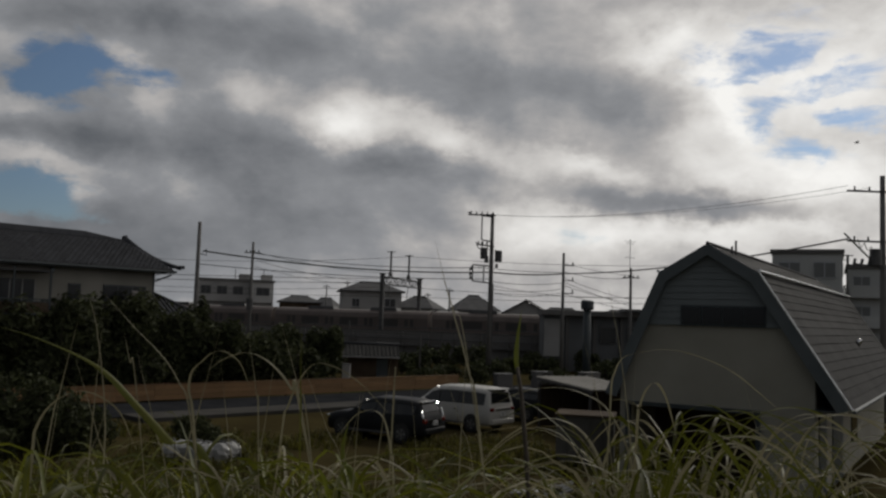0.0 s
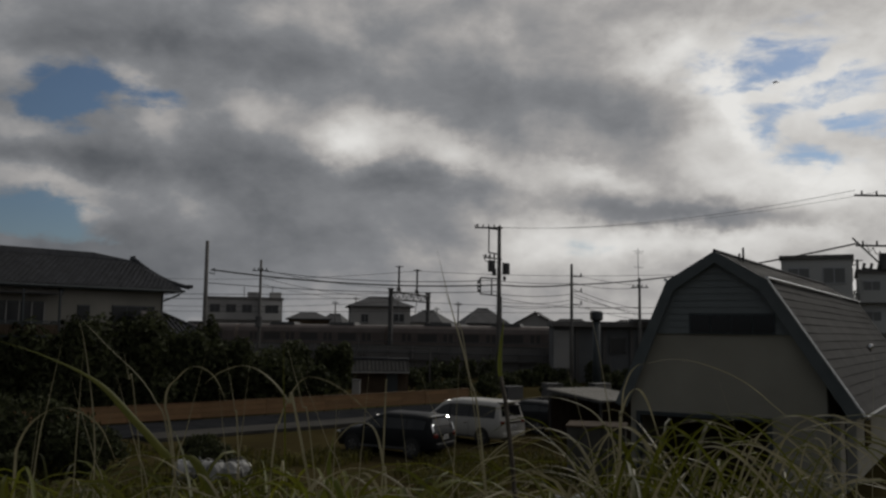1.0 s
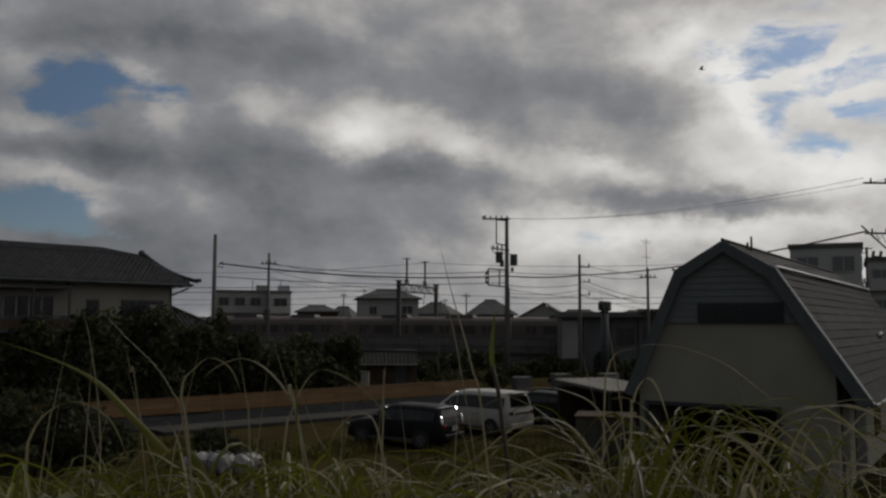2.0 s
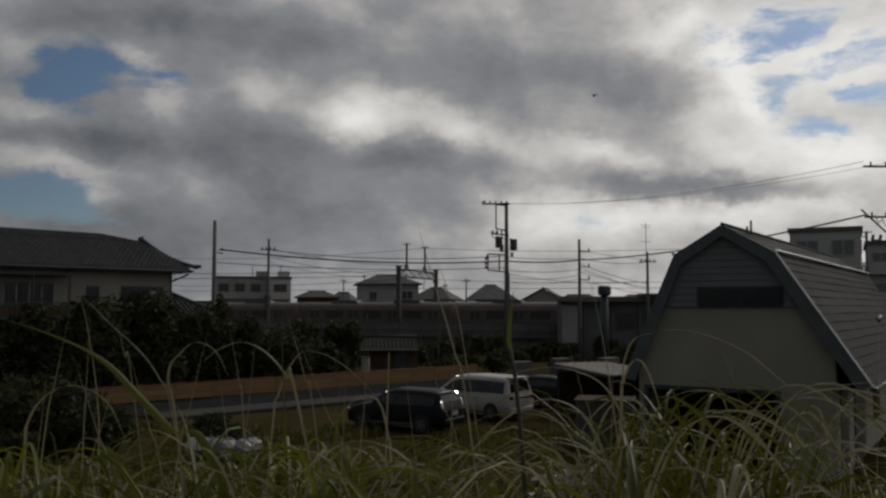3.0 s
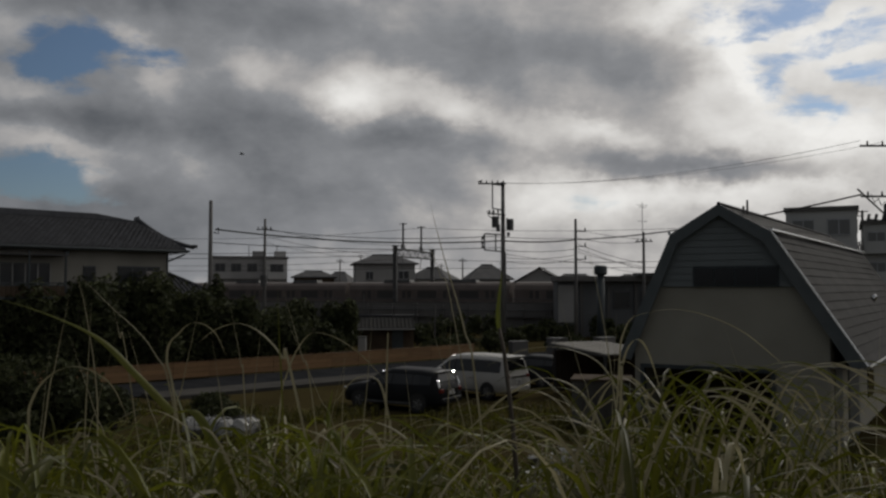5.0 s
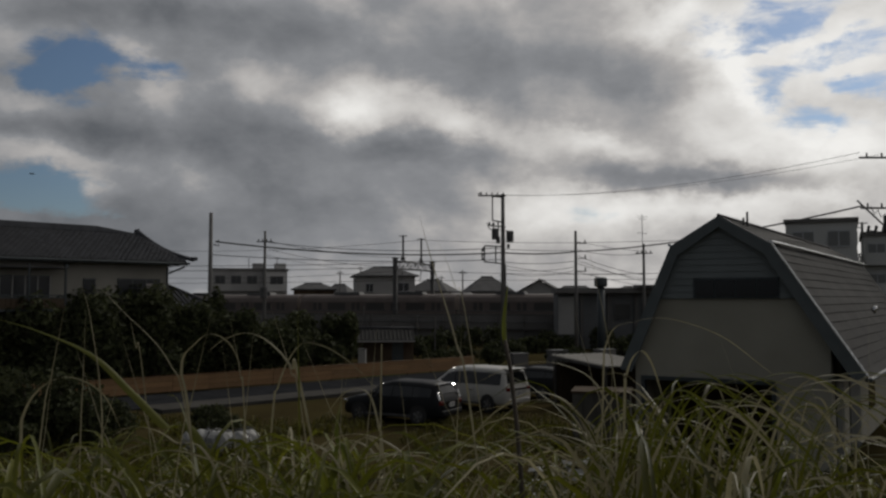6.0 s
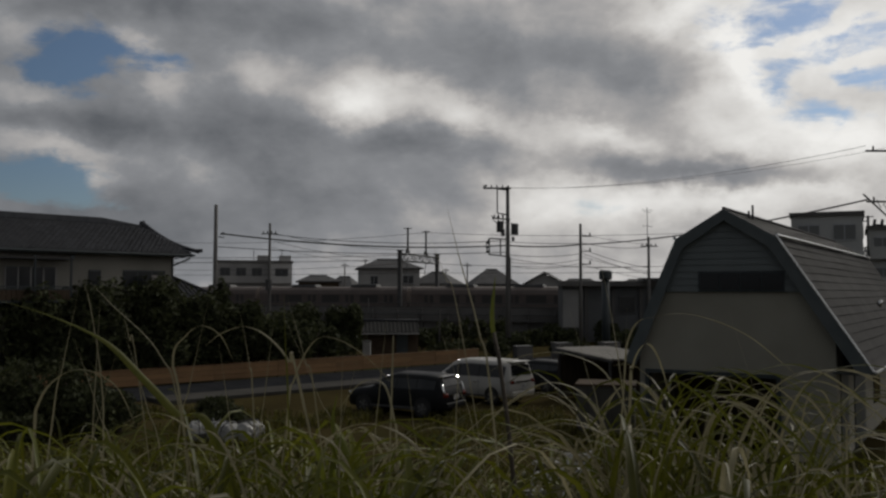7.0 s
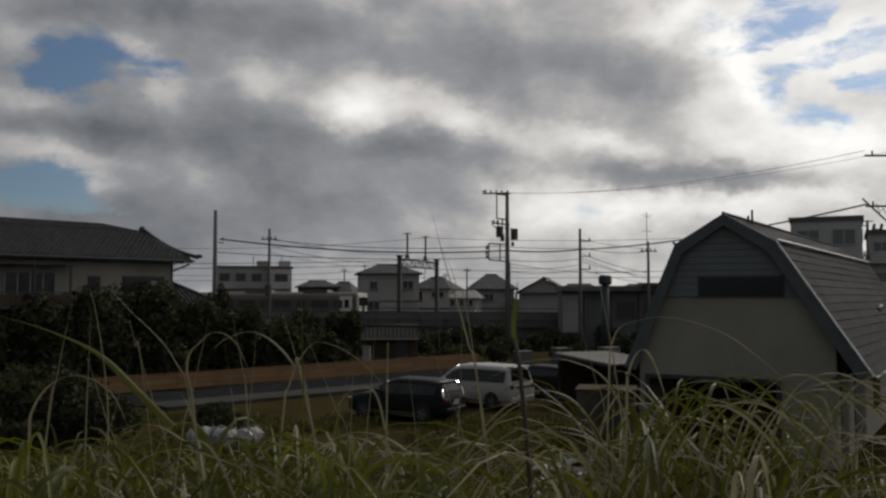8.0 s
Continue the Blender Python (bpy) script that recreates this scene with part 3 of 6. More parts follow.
        Form().box((x, yf - 0.09, z - ht / 2 - 0.04), (wd + 0.12, 0.16, 0.06)).ob("sill", STEEL, wn)
    window(-2.55, 5.72, 2.5, 1.05, 3)
    Form().box((-1.95, yf - 0.082, 5.62), (0.42, 0.012, 0.72)).ob("curtain", CURTAIN, e, "pale half-drawn curtain")
    window(-5.4, 5.72, 0.65, 1.0, 1)
    window(-8.75, 5.75, 2.5, 1.15, 4, "wide four-pane upper window over a dark balcony rail")
    window(-13.5, 5.75, 2.5, 1.15, 4)
    for z in (5.30, 5.18):
        Form().box((-8.9, yf - 0.95, z), (3.7, 0.07, 0.06)).ob("balcony_rail", TRIM, e)
    for k in range(15):
        Form().box((-10.62 + k * 0.246, yf - 0.95, 4.88), (0.225, 0.03, 0.62)).ob("balcony_board", WOOD, e)
    for x in (-10.72, -8.9, -7.08):
        Form().box((x, yf - 0.95, 5.85), (0.09, 0.09, 2.1)).ob("balcony_post", TRIM, e)
    for k in range(5):
        Form().box((-10.0 + k * 0.625, yf - 0.09, 5.75), (0.055, 0.03, 1.13)).ob("mullion", GREYWALL, e)
    Form().box((-8.9, yf - 0.48, 4.56), (3.8, 0.98, 0.12)).ob("balcony_floor", TRIM, e)
    Form().box((-8.9, yf - 0.50, 6.72), (3.9, 1.05, 0.06)).ob("balcony_canopy", DARKROOF, e)
    Form().tube([(-7.02, yf - 0.95, 6.70), (-6.75, yf - 0.5, 6.95), (-6.75, yf - 0.05, 6.98)], 0.05, 8).ob("rain_pipe", TRIM, e)
    window(-3.2, 2.4, 1.8, 1.3, 2)
    window(-9.5, 2.2, 2.6, 1.8, 4)
    Form().tube([(-0.85, 0.68, 0), (-0.85, 0.68, EZ - 0.3), (-0.3, 0.05, EZ - 0.12)], 0.045, 8).ob("downpipe", TRIM, e)
    # corner bracket and lower wing
    Form().beam((0.05, 0.35, EZ - 0.25), (-0.75, 0.75, EZ - 0.65), 0.10).ob("eave_bracket", TRIM, e)
    Form().box((1.2, 4.6, 2.1), (3.6, 4.8, 4.2)).ob("wing_wall", PLASTER, e)
    wr = Form()
    # slope to the front, hip at the free end
    vs = [(-0.7, 1.5, 4.5), (3.2, 1.5, 4.5), (3.2, 7.5, 4.5), (-0.7, 7.5, 4.5), (-0.7, 4.5, 6.35), (0.1, 4.5, 6.35)]
    vs += [(x, y, z - 0.14) for x, y, z in vs[:4]]
    wr.add(vs, [(0, 1, 5, 4), (1, 2, 5), (2, 3, 4, 5), (3, 0, 4), (0, 6, 7, 1), (1, 7, 8, 2), (2, 8, 9, 3), (3, 9, 6, 0), (9, 8, 7, 6)])
    wr.ob("wing_roof", TILE, e, "grey tiled lower roof")
    for k in range(14):
        x = -0.6 + k * 0.28
        top = 1.0 if x < 0.1 else (3.2 - x) / 3.1
        Form().tube([(x, 1.5, 4.55), (x, 1.5 + 3.0 * top, 4.55 + 1.85 * top)], 0.06, 6).ob("roof_rib", TILE, e)
    Form().tube([(0.1, 4.5, 6.42), (3.25, 1.45, 4.58)], 0.10, 8).ob("hip", TILE, e)


tiled_house()

# ---- railway ----
RAIL = Vector((-0.94, 0.342, 0))          # way the train runs
RSIDE = Vector((0.342, 0.94, 0))          # across the tracks, away from the levee
TRACK = Vector((-3.7, 101.3, 0))
RAILTURN = math.degrees(math.atan2(RAIL.y, RAIL.x))


def on_track(s, off, z):
    p = TRACK + RAIL * s + RSIDE * off
    return (p.x, p.y, z)


def railway():
    m = Matrix.Translation(TRACK) @ pose(0, 0, 0, 0, 0, RAILTURN)   # local x along the run, local -y away
    e = thing("railway_embankment", "stained concrete railway wall with a low parapet", "railway", m, kind="structure")
    Form().box((0, -2.2, 0.6), (700, 12.0, 2.0)).ob("embankment", OLDCONC, e)
    src = None
    for i in range(70):
        x = -170 + i * 5.0
        if src is None:
            src = Form().box((0, 4.0, 1.45), (4.96, 0.35, 3.2)).ob("wall_panel", OLDCONC, e)
            src.location = (x, 0, 0)
        else:
            share(src, e, (x, 0, 0))
    Form().box((0, 3.95, 3.12), (350, 0.5, 0.14)).ob("coping", CONCRETE, e)
    src = None
    for i in range(118):
        x = -177 + i * 3.0
        if src is None:
            src = Form().box((0, 4.32, 1.9), (0.12, 0.3, 2.2)).ob("wall_rib", OLDCONC, e)
            src.location = (x, 0, 0)
        else:
            share(src, e, (x, 0, 0))
    Form().box((0, 4.30, 1.62), (350, 0.7, 0.16)).ob("ledge", CONCRETE, e)
    Form().tube([(-170, 4.62, 2.35), (170, 4.62, 2.35)], 0.07, 6).ob("service_pipe", STEEL, e)
    for y in (3.7,):
        Form().tube([(-170, y, 3.55), (170, y, 3.55)], 0.05, 6).ob("pipe_rail", STEEL, e)
    for off in (0.53, -0.53, -3.3, -4.4):
        Form().box((0, off, 1.66), (600, 0.07, 0.14)).ob("rail", STEEL, e)


railway()


def gantry(s, label):
    e = thing("catenary_gantry", label, "gantry", Matrix.Translation(TRACK + RAIL * s) @ pose(0, 0, 0, 0, 0, RAILTURN), group="overhead line gantries")
    zt = 9.4
    for y in (3.5, -8.5):
        Form().box((0, y, zt / 2), (0.42, 0.42, zt)).ob("column", STEEL, e)
        Form().box((0, y, zt + 0.05), (0.6, 0.6, 0.12)).ob("column_cap", STEEL, e)
    for x in (-0.3, 0.3):
        for z in (8.3, 9.1):
            Form().beam((x, 3.5, z), (x, -8.5, z), 0.12).ob("chord", STEEL, e)
        for k in range(10):
            y0, y1 = 3.5 - 1.2 * k, 3.5 - 1.2 * (k + 1)
            Form().beam((x, y0, 8.3 if k % 2 else 9.1), (x, y1, 9.1 if k % 2 else 8.3), 0.07).ob("lattice_bar", STEEL, e)
    for y in (1.2, -4.6):
        Form().tube([(0, y, 9.1), (0, y, 12.2)], 0.12, 6).ob("mast", STEEL, e)
        Form().beam((-0.5, y, 12.1), (0.5, y, 12.1), 0.09).ob("mast_arm", STEEL, e)
        for k in (-1, 1):
            Form().beam((0, y, 9.9), (0, y + k * 0.8, 9.1), 0.09).ob("brace", STEEL, e)
        Form().tube([(0, y, 8.3), (0, y + 0.5, 6.9)], 0.05, 6).ob("registration_arm", STEEL, e)
        for q in range(3):
            Form().tube([(0, y + 0.4, 9.3 + q * 0.16), (0, y + 0.4, 9.4 + q * 0.16)], 0.12, 8).ob("insulator", CONCRETE, e)


for k, s in enumerate((0.0, 48.0, -48.0, 96.0)):
    gantry(s, "grey steel lattice gantry over the railway tracks")


def train_car(e, x0, length, last):
    """One coach; x0 is its rear end, local x runs forward."""
    W, Z0, Z1 = 1.42, 2.35, 5.1
    xc = x0 + length / 2
    body = Form()
    prof = [(-W, Z0), (W, Z0), (W, 4.55), (W - 0.16, 5.0), (W - 0.55, 5.28), (0, 5.40), (-W + 0.55, 5.28), (-W + 0.16, 5.0), (-W, 4.55)]
    n = len(prof)
    a, b = x0 + 0.25, x0 + length - 0.25
    vs = [(a, y, z) for y, z in prof] + [(b, y, z) for y, z in prof]
    body.add(vs, [tuple(range(n - 1, -1, -1)), tuple(range(n, 2 * n))] + [(i, (i + 1) % n, (i + 1) % n + n, i + n) for i in range(n)])
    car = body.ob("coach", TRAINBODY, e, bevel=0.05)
    Form().box((xc, 0, 2.0), (length - 3.0, 2.2, 0.7)).ob("underframe", STEEL, car)
    for xb in (x0 + 3.2, x0 + length - 3.2):
        Form().box((xb, 0, 2.05), (2.6, 2.3, 0.55)).ob("bogie", STEEL, car)
    for k in range(2):
        Form().box((x0 + length * (0.3 + 0.4 * k), 0, 5.50), (3.4, 1.5, 0.30), taper=0.9).ob("roof_unit", STEEL, car)
    for y in (W + 0.004, -W - 0.004):
        Form().box((xc, y, 3.02), (length - 0.6, 0.02, 0.22)).ob("band", TRAINRED, car)
    for k in range(4):
        xd = x0 + length * (0.125 + 0.25 * k)
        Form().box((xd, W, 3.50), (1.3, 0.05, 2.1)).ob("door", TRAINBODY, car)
        for q in (-0.33, 0.33):
            Form().box((xd + q, W + 0.03, 3.98), (0.42, 0.02, 0.85)).ob("door_window", TRAINGLASS, car)
        if k < 3:
            Form().box((xd + length * 0.125, W + 0.005, 3.98), (2.3, 0.03, 0.85)).ob("window", TRAINGLASS, car)
    if last:
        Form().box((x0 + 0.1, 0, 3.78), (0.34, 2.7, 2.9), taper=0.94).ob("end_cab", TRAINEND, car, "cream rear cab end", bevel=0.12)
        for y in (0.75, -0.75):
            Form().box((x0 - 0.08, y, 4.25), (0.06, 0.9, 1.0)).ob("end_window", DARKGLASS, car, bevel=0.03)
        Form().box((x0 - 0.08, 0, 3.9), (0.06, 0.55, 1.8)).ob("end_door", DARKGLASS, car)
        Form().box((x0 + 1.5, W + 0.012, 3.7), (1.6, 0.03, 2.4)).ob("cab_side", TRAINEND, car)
        Form().box((x0 + 1.4, W + 0.03, 4.05), (0.6, 0.03, 0.9)).ob("cab_window", DARKGLASS, car)
        for y in (0.95, -0.95):
            Form().box((x0 - 0.09, y, 2.85), (0.05, 0.3, 0.16)).ob("tail_lamp", REDLAMP, car)


def make_train():
    e = thing("train", "long silver commuter train with a dull red band", "train", Matrix.Translation(TRACK) @ pose(0, 0, 0, 0, 0, RAILTURN))
    for k in range(12):
        train_car(e, k * 20.0, 20.0, k == 0)
    return e


train = make_train()

# ---- houses beyond the railway ----


def hip_house(name, label, x, y, w, d, h, rise, yaw, wall, roofmat, over=0.45, ridge=0.4, windows=(), balcony=False, gable=False):
    e = thing(name, label, "house", Matrix.Translation((x, y, 0)) @ pose(0, 0, 0, 0, 0, yaw))
    Form().box((0, 0, h / 2), (w, d, h)).ob("wall", wall, e)
    W, D = w / 2 + over, d / 2 + over
    r = W if gable else W * ridge
    f = Form()
    vs = [(-W, -D, h), (W, -D, h), (W, D, h), (-W, D, h), (-r, 0, h + rise), (r, 0, h + rise)]
    vs += [(a, b, c - 0.16) for a, b, c in vs[:4]]
    ends = [] if gable else [(1, 2, 5), (3, 0, 4)]
    if gable:
        for sx in (-1, 1):
            g = Form().add([(sx * (w / 2 - 0.1), -d / 2, h), (sx * (w / 2 - 0.1), d / 2, h), (sx * (w / 2 - 0.1), 0, h + rise * 0.92),
                            (sx * w / 2, -d / 2, h), (sx * w / 2, d / 2, h), (sx * w / 2, 0, h + rise * 0.92)],
                           [(0, 1, 2), (5, 4, 3), (0, 3, 4, 1), (1, 4, 5, 2), (2, 5, 3, 0)])
            g.ob("gable", wall, e)
    f.add(vs, ends + [(0, 1, 5, 4), (2, 3, 4, 5), (0, 6, 7, 1), (1, 7, 8, 2), (2, 8, 9, 3), (3, 9, 6, 0), (9, 8, 7, 6)])
    f.ob("roof", roofmat, e)
    Form().tube([(-r, 0, h + rise + 0.03), (r, 0, h + rise + 0.03)], 0.1, 6).ob("ridge_cap", roofmat, e)
    if h > 4.5:
        Form().box((0, -d / 2 - 0.02, h * 0.52), (w + 0.06, 0.06, 0.18)).ob("storey_band", TRIM, e)
    for wx, wz, ww, wh in windows:
        wn = Form().box((wx, -d / 2, wz), (ww, 0.14, wh)).ob("window", METAL, e)
        for k in (-0.25, 0.25):
            Form().box((wx + k * ww, -d / 2 - 0.075, wz), (ww * 0.46, 0.02, wh - 0.12)).ob("pane", WINGLASS, wn)
        Form().box((wx, -d / 2 - 0.10, wz - wh / 2 - 0.04), (ww + 0.15, 0.2, 0.07)).ob("sill", STEEL, wn)
    if balcony:
        b = Form().box((w * 0.18, -d / 2 - 0.6, h * 0.55), (w * 0.6, 1.2, 1.0)).ob("balcony", WHITEWALL, e)
        Form().box((w * 0.18, -d / 2 - 0.6, h * 0.55 + 0.55), (w * 0.6 + 0.1, 1.3, 0.08)).ob("handrail", METAL, b)
    return e


def apartment(name, label, x, y, w, d, h, yaw, wall, floors, bays, rail=True, head=True, pane=WINGLASS):
    e = thing(name, label, "building", Matrix.Translation((x, y, 0)) @ pose(0, 0, 0, 0, 0, yaw))
    Form().box((0, 0, h / 2), (w, d, h)).ob("wall", wall, e)
    Form().box((0, 0, h + 0.15), (w + 0.3, d + 0.3, 0.35)).ob("roof", OLDCONC, e)
    fh = h / floors
    for i in range(floors):
        for j in range(bays):
            bx = -w / 2 + w * (j + 0.5) / bays
            wn = Form().box((bx, -d / 2, fh * (i + 0.5)), (w / bays * 0.62, 0.14, fh * 0.5)).ob("window", STEEL if pane is WINGLASS else METAL, e)
            for k in (-0.25, 0.25):
                Form().box((bx + k * w / bays * 0.62, -d / 2 - 0.075, fh * (i + 0.5)), (w / bays * 0.28, 0.02, fh * 0.42)).ob("pane", pane, wn)
        if rail:
            bl = Form().box((0, -d / 2 - 0.55, fh * i + 0.55), (w - 0.3, 0.12, 1.0)).ob("balcony", wall, e)
            Form().box((0, -d / 2 - 0.3, fh * i + 0.03), (w - 0.3, 0.6, 0.12)).ob("floor_slab", OLDCONC, bl)
        for q in (-0.25, 0.25):
            Form().box((w / 2, q * d, fh * (i + 0.55)), (0.14, 0.9, fh * 0.4)).ob("window", pane, e)
    if head:
        Form().box((w * 0.25, 0, h + 0.75), (1.6, 1.6, 0.9)).ob("stair_head", wall, e)
        Form().tube([(w * 0.1, 0, h + 0.3), (w * 0.1, 0, h + 2.0)], 0.05, 6).ob("vent_pipe", STEEL, e)
    return e


apartment("apartment_building", "flat-roofed grey three-storey apartment building beyond the railway", -29.3, 130, 9.0, 8, 9.0, 16, GREYWALL, 3, 4)
apartment("apartment_building", "pale stair tower block with open landings", -24.2, 128.5, 3.0, 6, 8.9, 16, WHITEWALL, 3, 1)
hip_house("house", "low brown house with a shallow dark roof", -19.6, 136, 6.0, 7, 6.4, 0.9, 10, WOOD, DARKROOF, windows=((-1.4, 5.0, 1.6, 1.1), (1.5, 5.0, 1.2, 1.0)))
hip_house("house", "small grey house with a slanted roof", -15.8, 139, 3.6, 7, 5.6, 1.6, -8, GREYWALL, DARKROOF, windows=((0, 4.6, 1.4, 1.0),))
hip_house("house", "square grey house with a low dark hip roof", -7.9, 124, 8.2, 8, 8.1, 1.25, 8, GREYWALL, DARKROOF, 0.5, 0.35,
          windows=((-2.2, 6.4, 1.0, 1.2), (2.5, 6.5, 1.5, 1.2), (-2.2, 3.6, 1.6, 1.3)))
hip_house("house", "pale two-storey house with a balcony beside the tracks", -0.9, 129, 5.6, 8, 6.0, 1.7, -14, WHITEWALL, DARKROOF, 0.4, 0.3,
          windows=((-1.6, 5.0, 0.9, 1.3), (0.6, 5.2, 0.6, 0.7), (1.7, 5.2, 0.6, 0.7)))
hip_house("house", "white house wing with three small windows", 3.3, 127, 4.4, 5, 4.7, 1.1, -14, WHITEWALL, GREYWALL, 0.5, 0.5,
          windows=((-1.3, 4.0, 0.5, 0.8), (0.0, 4.0, 0.5, 0.8), (1.3, 4.0, 0.5, 0.8)), balcony=True)
hip_house("house", "brown house with a hipped dark tile roof", 7.3, 132, 5.6, 8, 6.0, 2.2, 6, GREYWALL, DARKROOF, 0.6, 0.25, windows=((-1, 4.8, 1.4, 1.1),))
hip_house("house", "grey house with its gable turned to the tracks", 15.2, 128, 9, 7.0, 5.4, 2.2, 78, GREYWALL, DARKROOF, 0.5, 1.0, gable=True,
          windows=((0, 4.0, 1.4, 1.1),))
hip_house("house", "distant grey house with a plain gable roof", 23.5, 150, 9, 8, 5.4, 1.6, 0, GREYWALL, DARKROOF, windows=((-2, 4.2, 1.5, 1.1), (2, 4.2, 1.5, 1.1)))
hip_house("house", "distant house with a low roof behind the railway", 31.5, 140, 8, 8, 5.6, 1.2, 10, GREYWALL, DARKROOF, windows=((-2, 4.6, 1.5, 1.1),))
apartment("apartment_building", "large grey flat-roofed block behind the barn", 33.2, 75, 5.4, 8, 11.1, -25, HAZEBLOCK, 4, 2, False, False, HAZEGLASS)
apartment("apartment_building", "grey balcony block behind the barn roof", 39.6, 74, 6.2, 8, 10.0, -25, HAZEBLOCK, 4, 3, True, False, HAZEGLASS)


def platform_building():
    e = thing("workshop", "low dark workshop with a flat concrete roof slab", "building", Matrix.Translation((17.0, 84, 0)) @ pose(0, 0, 0, 0, 0, -3))
    Form().box((0, 2.5, 2.7), (11.0, 5, 5.4)).ob("wall", SHOPWALL, e)
    Form().box((0.2, 2.3, 5.62), (11.8, 6.4, 0.5)).ob("roof", OLDCONC, e)
    Form().box((-4.7, -0.05, 3.2), (1.5, 0.3, 3.6)).ob("panel", GREYWALL, e, "pale wall panel")
    for x in (-3.2, -0.6, 2.0, 4.6):
        Form().box((x, -0.1, 2.7), (0.3, 0.3, 5.4)).ob("column", OLDCONC, e)
    for x in (0.7, 3.3):
        wn = Form().box((x, -0.08, 3.6), (1.6, 0.1, 1.6)).ob("window", STEEL, e)
        Form().box((x, -0.14, 3.6), (1.4, 0.02, 1.4)).ob("pane", WINGLASS, wn)
    Form().box((3.5, 0.0, 6.0), (3.0, 3.0, 0.3)).ob("roof_hatch", STEEL, e)


platform_building()


def flue():
    e = thing("chimney_flue", "dark round chimney flue with a wide cap", "chimney", Matrix.Translation((12.3, 66, 0)))
    Form().tube([(0, 0, 0), (0, 0, 3.0), (0, 0, 6.0)], 0.34, 14, 0.8).ob("pipe", TRIM, e, smooth=True)
    Form().tube([(0, 0, 5.70), (0, 0, 6.45)], 0.50, 14).ob("cap", TRIM, e, bevel=0.16)
    Form().box((0, 0, 0.4), (1.2, 1.2, 0.8)).ob("footing", OLDCONC, e)


flue()


def garden_shed():
    e = thing("garden_shed", "small dark timber shed under a grey tiled gable roof", "shed", Matrix.Translation((-4.0, 66, 0)) @ pose(0, 0, 0, 0, 0, 6))
    for k in range(12):
        Form().box((-1.55 + k * 0.32, 0.10, 0.92), (0.30, 0.04, 1.84)).ob("plank", WOOD, e)
    Form().box((0.2, 1.25, 0.92), (3.7, 2.2, 1.84)).ob("wall", WOOD, e)
    Form().box((0.9, 0.06, 0.85), (0.85, 0.05, 1.7)).ob("door", TRIM, e, "dark plank door")
    for y0, s in ((-0.7, 1), (3.2, -1)):
        slope = Form().add([(-2.15, y0, 1.72), (2.15, y0, 1.72), (2.15, 1.25, 2.55), (-2.15, 1.25, 2.55), (-2.15, y0, 1.62), (2.15, y0, 1.62), (2.15, 1.25, 2.45), (-2.15, 1.25, 2.45)],
                           [(0, 1, 2, 3), (7, 6, 5, 4), (0, 4, 5, 1), (1, 5, 6, 2), (3, 2, 6, 7), (0, 3, 7, 4)]).ob("roof_slope", SHEET, e)
        for k in range(15):
            x = -2.1 + k * 0.3
            Form().tube([(x, y0 - 0.02 * s, 1.74), (x, 1.25, 2.57)], 0.045, 6).ob("tile_rib", SHEET, slope)
    Form().tube([(-2.25, 1.25, 2.60), (2.25, 1.25, 2.60)], 0.10, 8).ob("ridge", TILE, e, smooth=True)
    Form().box((0, -0.72, 1.66), (4.3, 0.05, 0.10)).ob("fascia", GREYWALL, e, "pale eave edge")
    for x in (-1.95, 1.95):
        Form().box((x, -0.5, 0.80), (0.1, 0.1, 1.65)).ob("post", WOOD, e)
    b = thing("storage_box", "pale upright storage box beside the shed", "box", Matrix.Translation((-5.5, 62.8, 0)))
    Form().box((0, 0, 0.60), (0.55, 0.5, 1.2)).ob("body", GREYWALL, b, bevel=0.03)
    Form().box((0, 0, 1.23), (0.60, 0.56, 0.06)).ob("lid", STEEL, b)


garden_shed()


def carport():
    e = thing("carport", "small open carport with a pale sheet roof", "carport", Matrix.Translation((7.35, 38.6, 0)) @ pose(0, 0, 0, 0, 0, 24))
    tilt = pose(0, 0, 0, 3, 0, 0).to_3x3()
    Form().box((0, 0, 2.12), (2.9, 4.4, 0.06), tilt).ob("roof", PALESHEET, e, "pale sheet roof")
    for k in range(8):
        Form().box((-1.3 + k * 0.37, 0, 2.165), (0.05, 4.4, 0.02), tilt).ob("roof_rib", PALESHEET, e)
    # Dark plank screens added to make up the shade beneath the roof.
    for k in range(8):
        Form().box((-1.25 + k * 0.357, 2.02, 0.96), (0.34, 0.03, 1.88)).ob("plank", WOOD, e)
        Form().box((1.37, -1.75 + k * 0.5, 0.96), (0.03, 0.48, 1.88)).ob("plank", WOOD, e)
    for x in (-1.35, 1.35):
        Form().box((x, 0, 2.03), (0.08, 4.3, 0.1), tilt).ob("beam", STEEL, e)
        for y in (-2.0, 2.0):
            Form().box((x, y, 1.0), (0.09, 0.09, 2.0)).ob("post", STEEL, e)


carport()


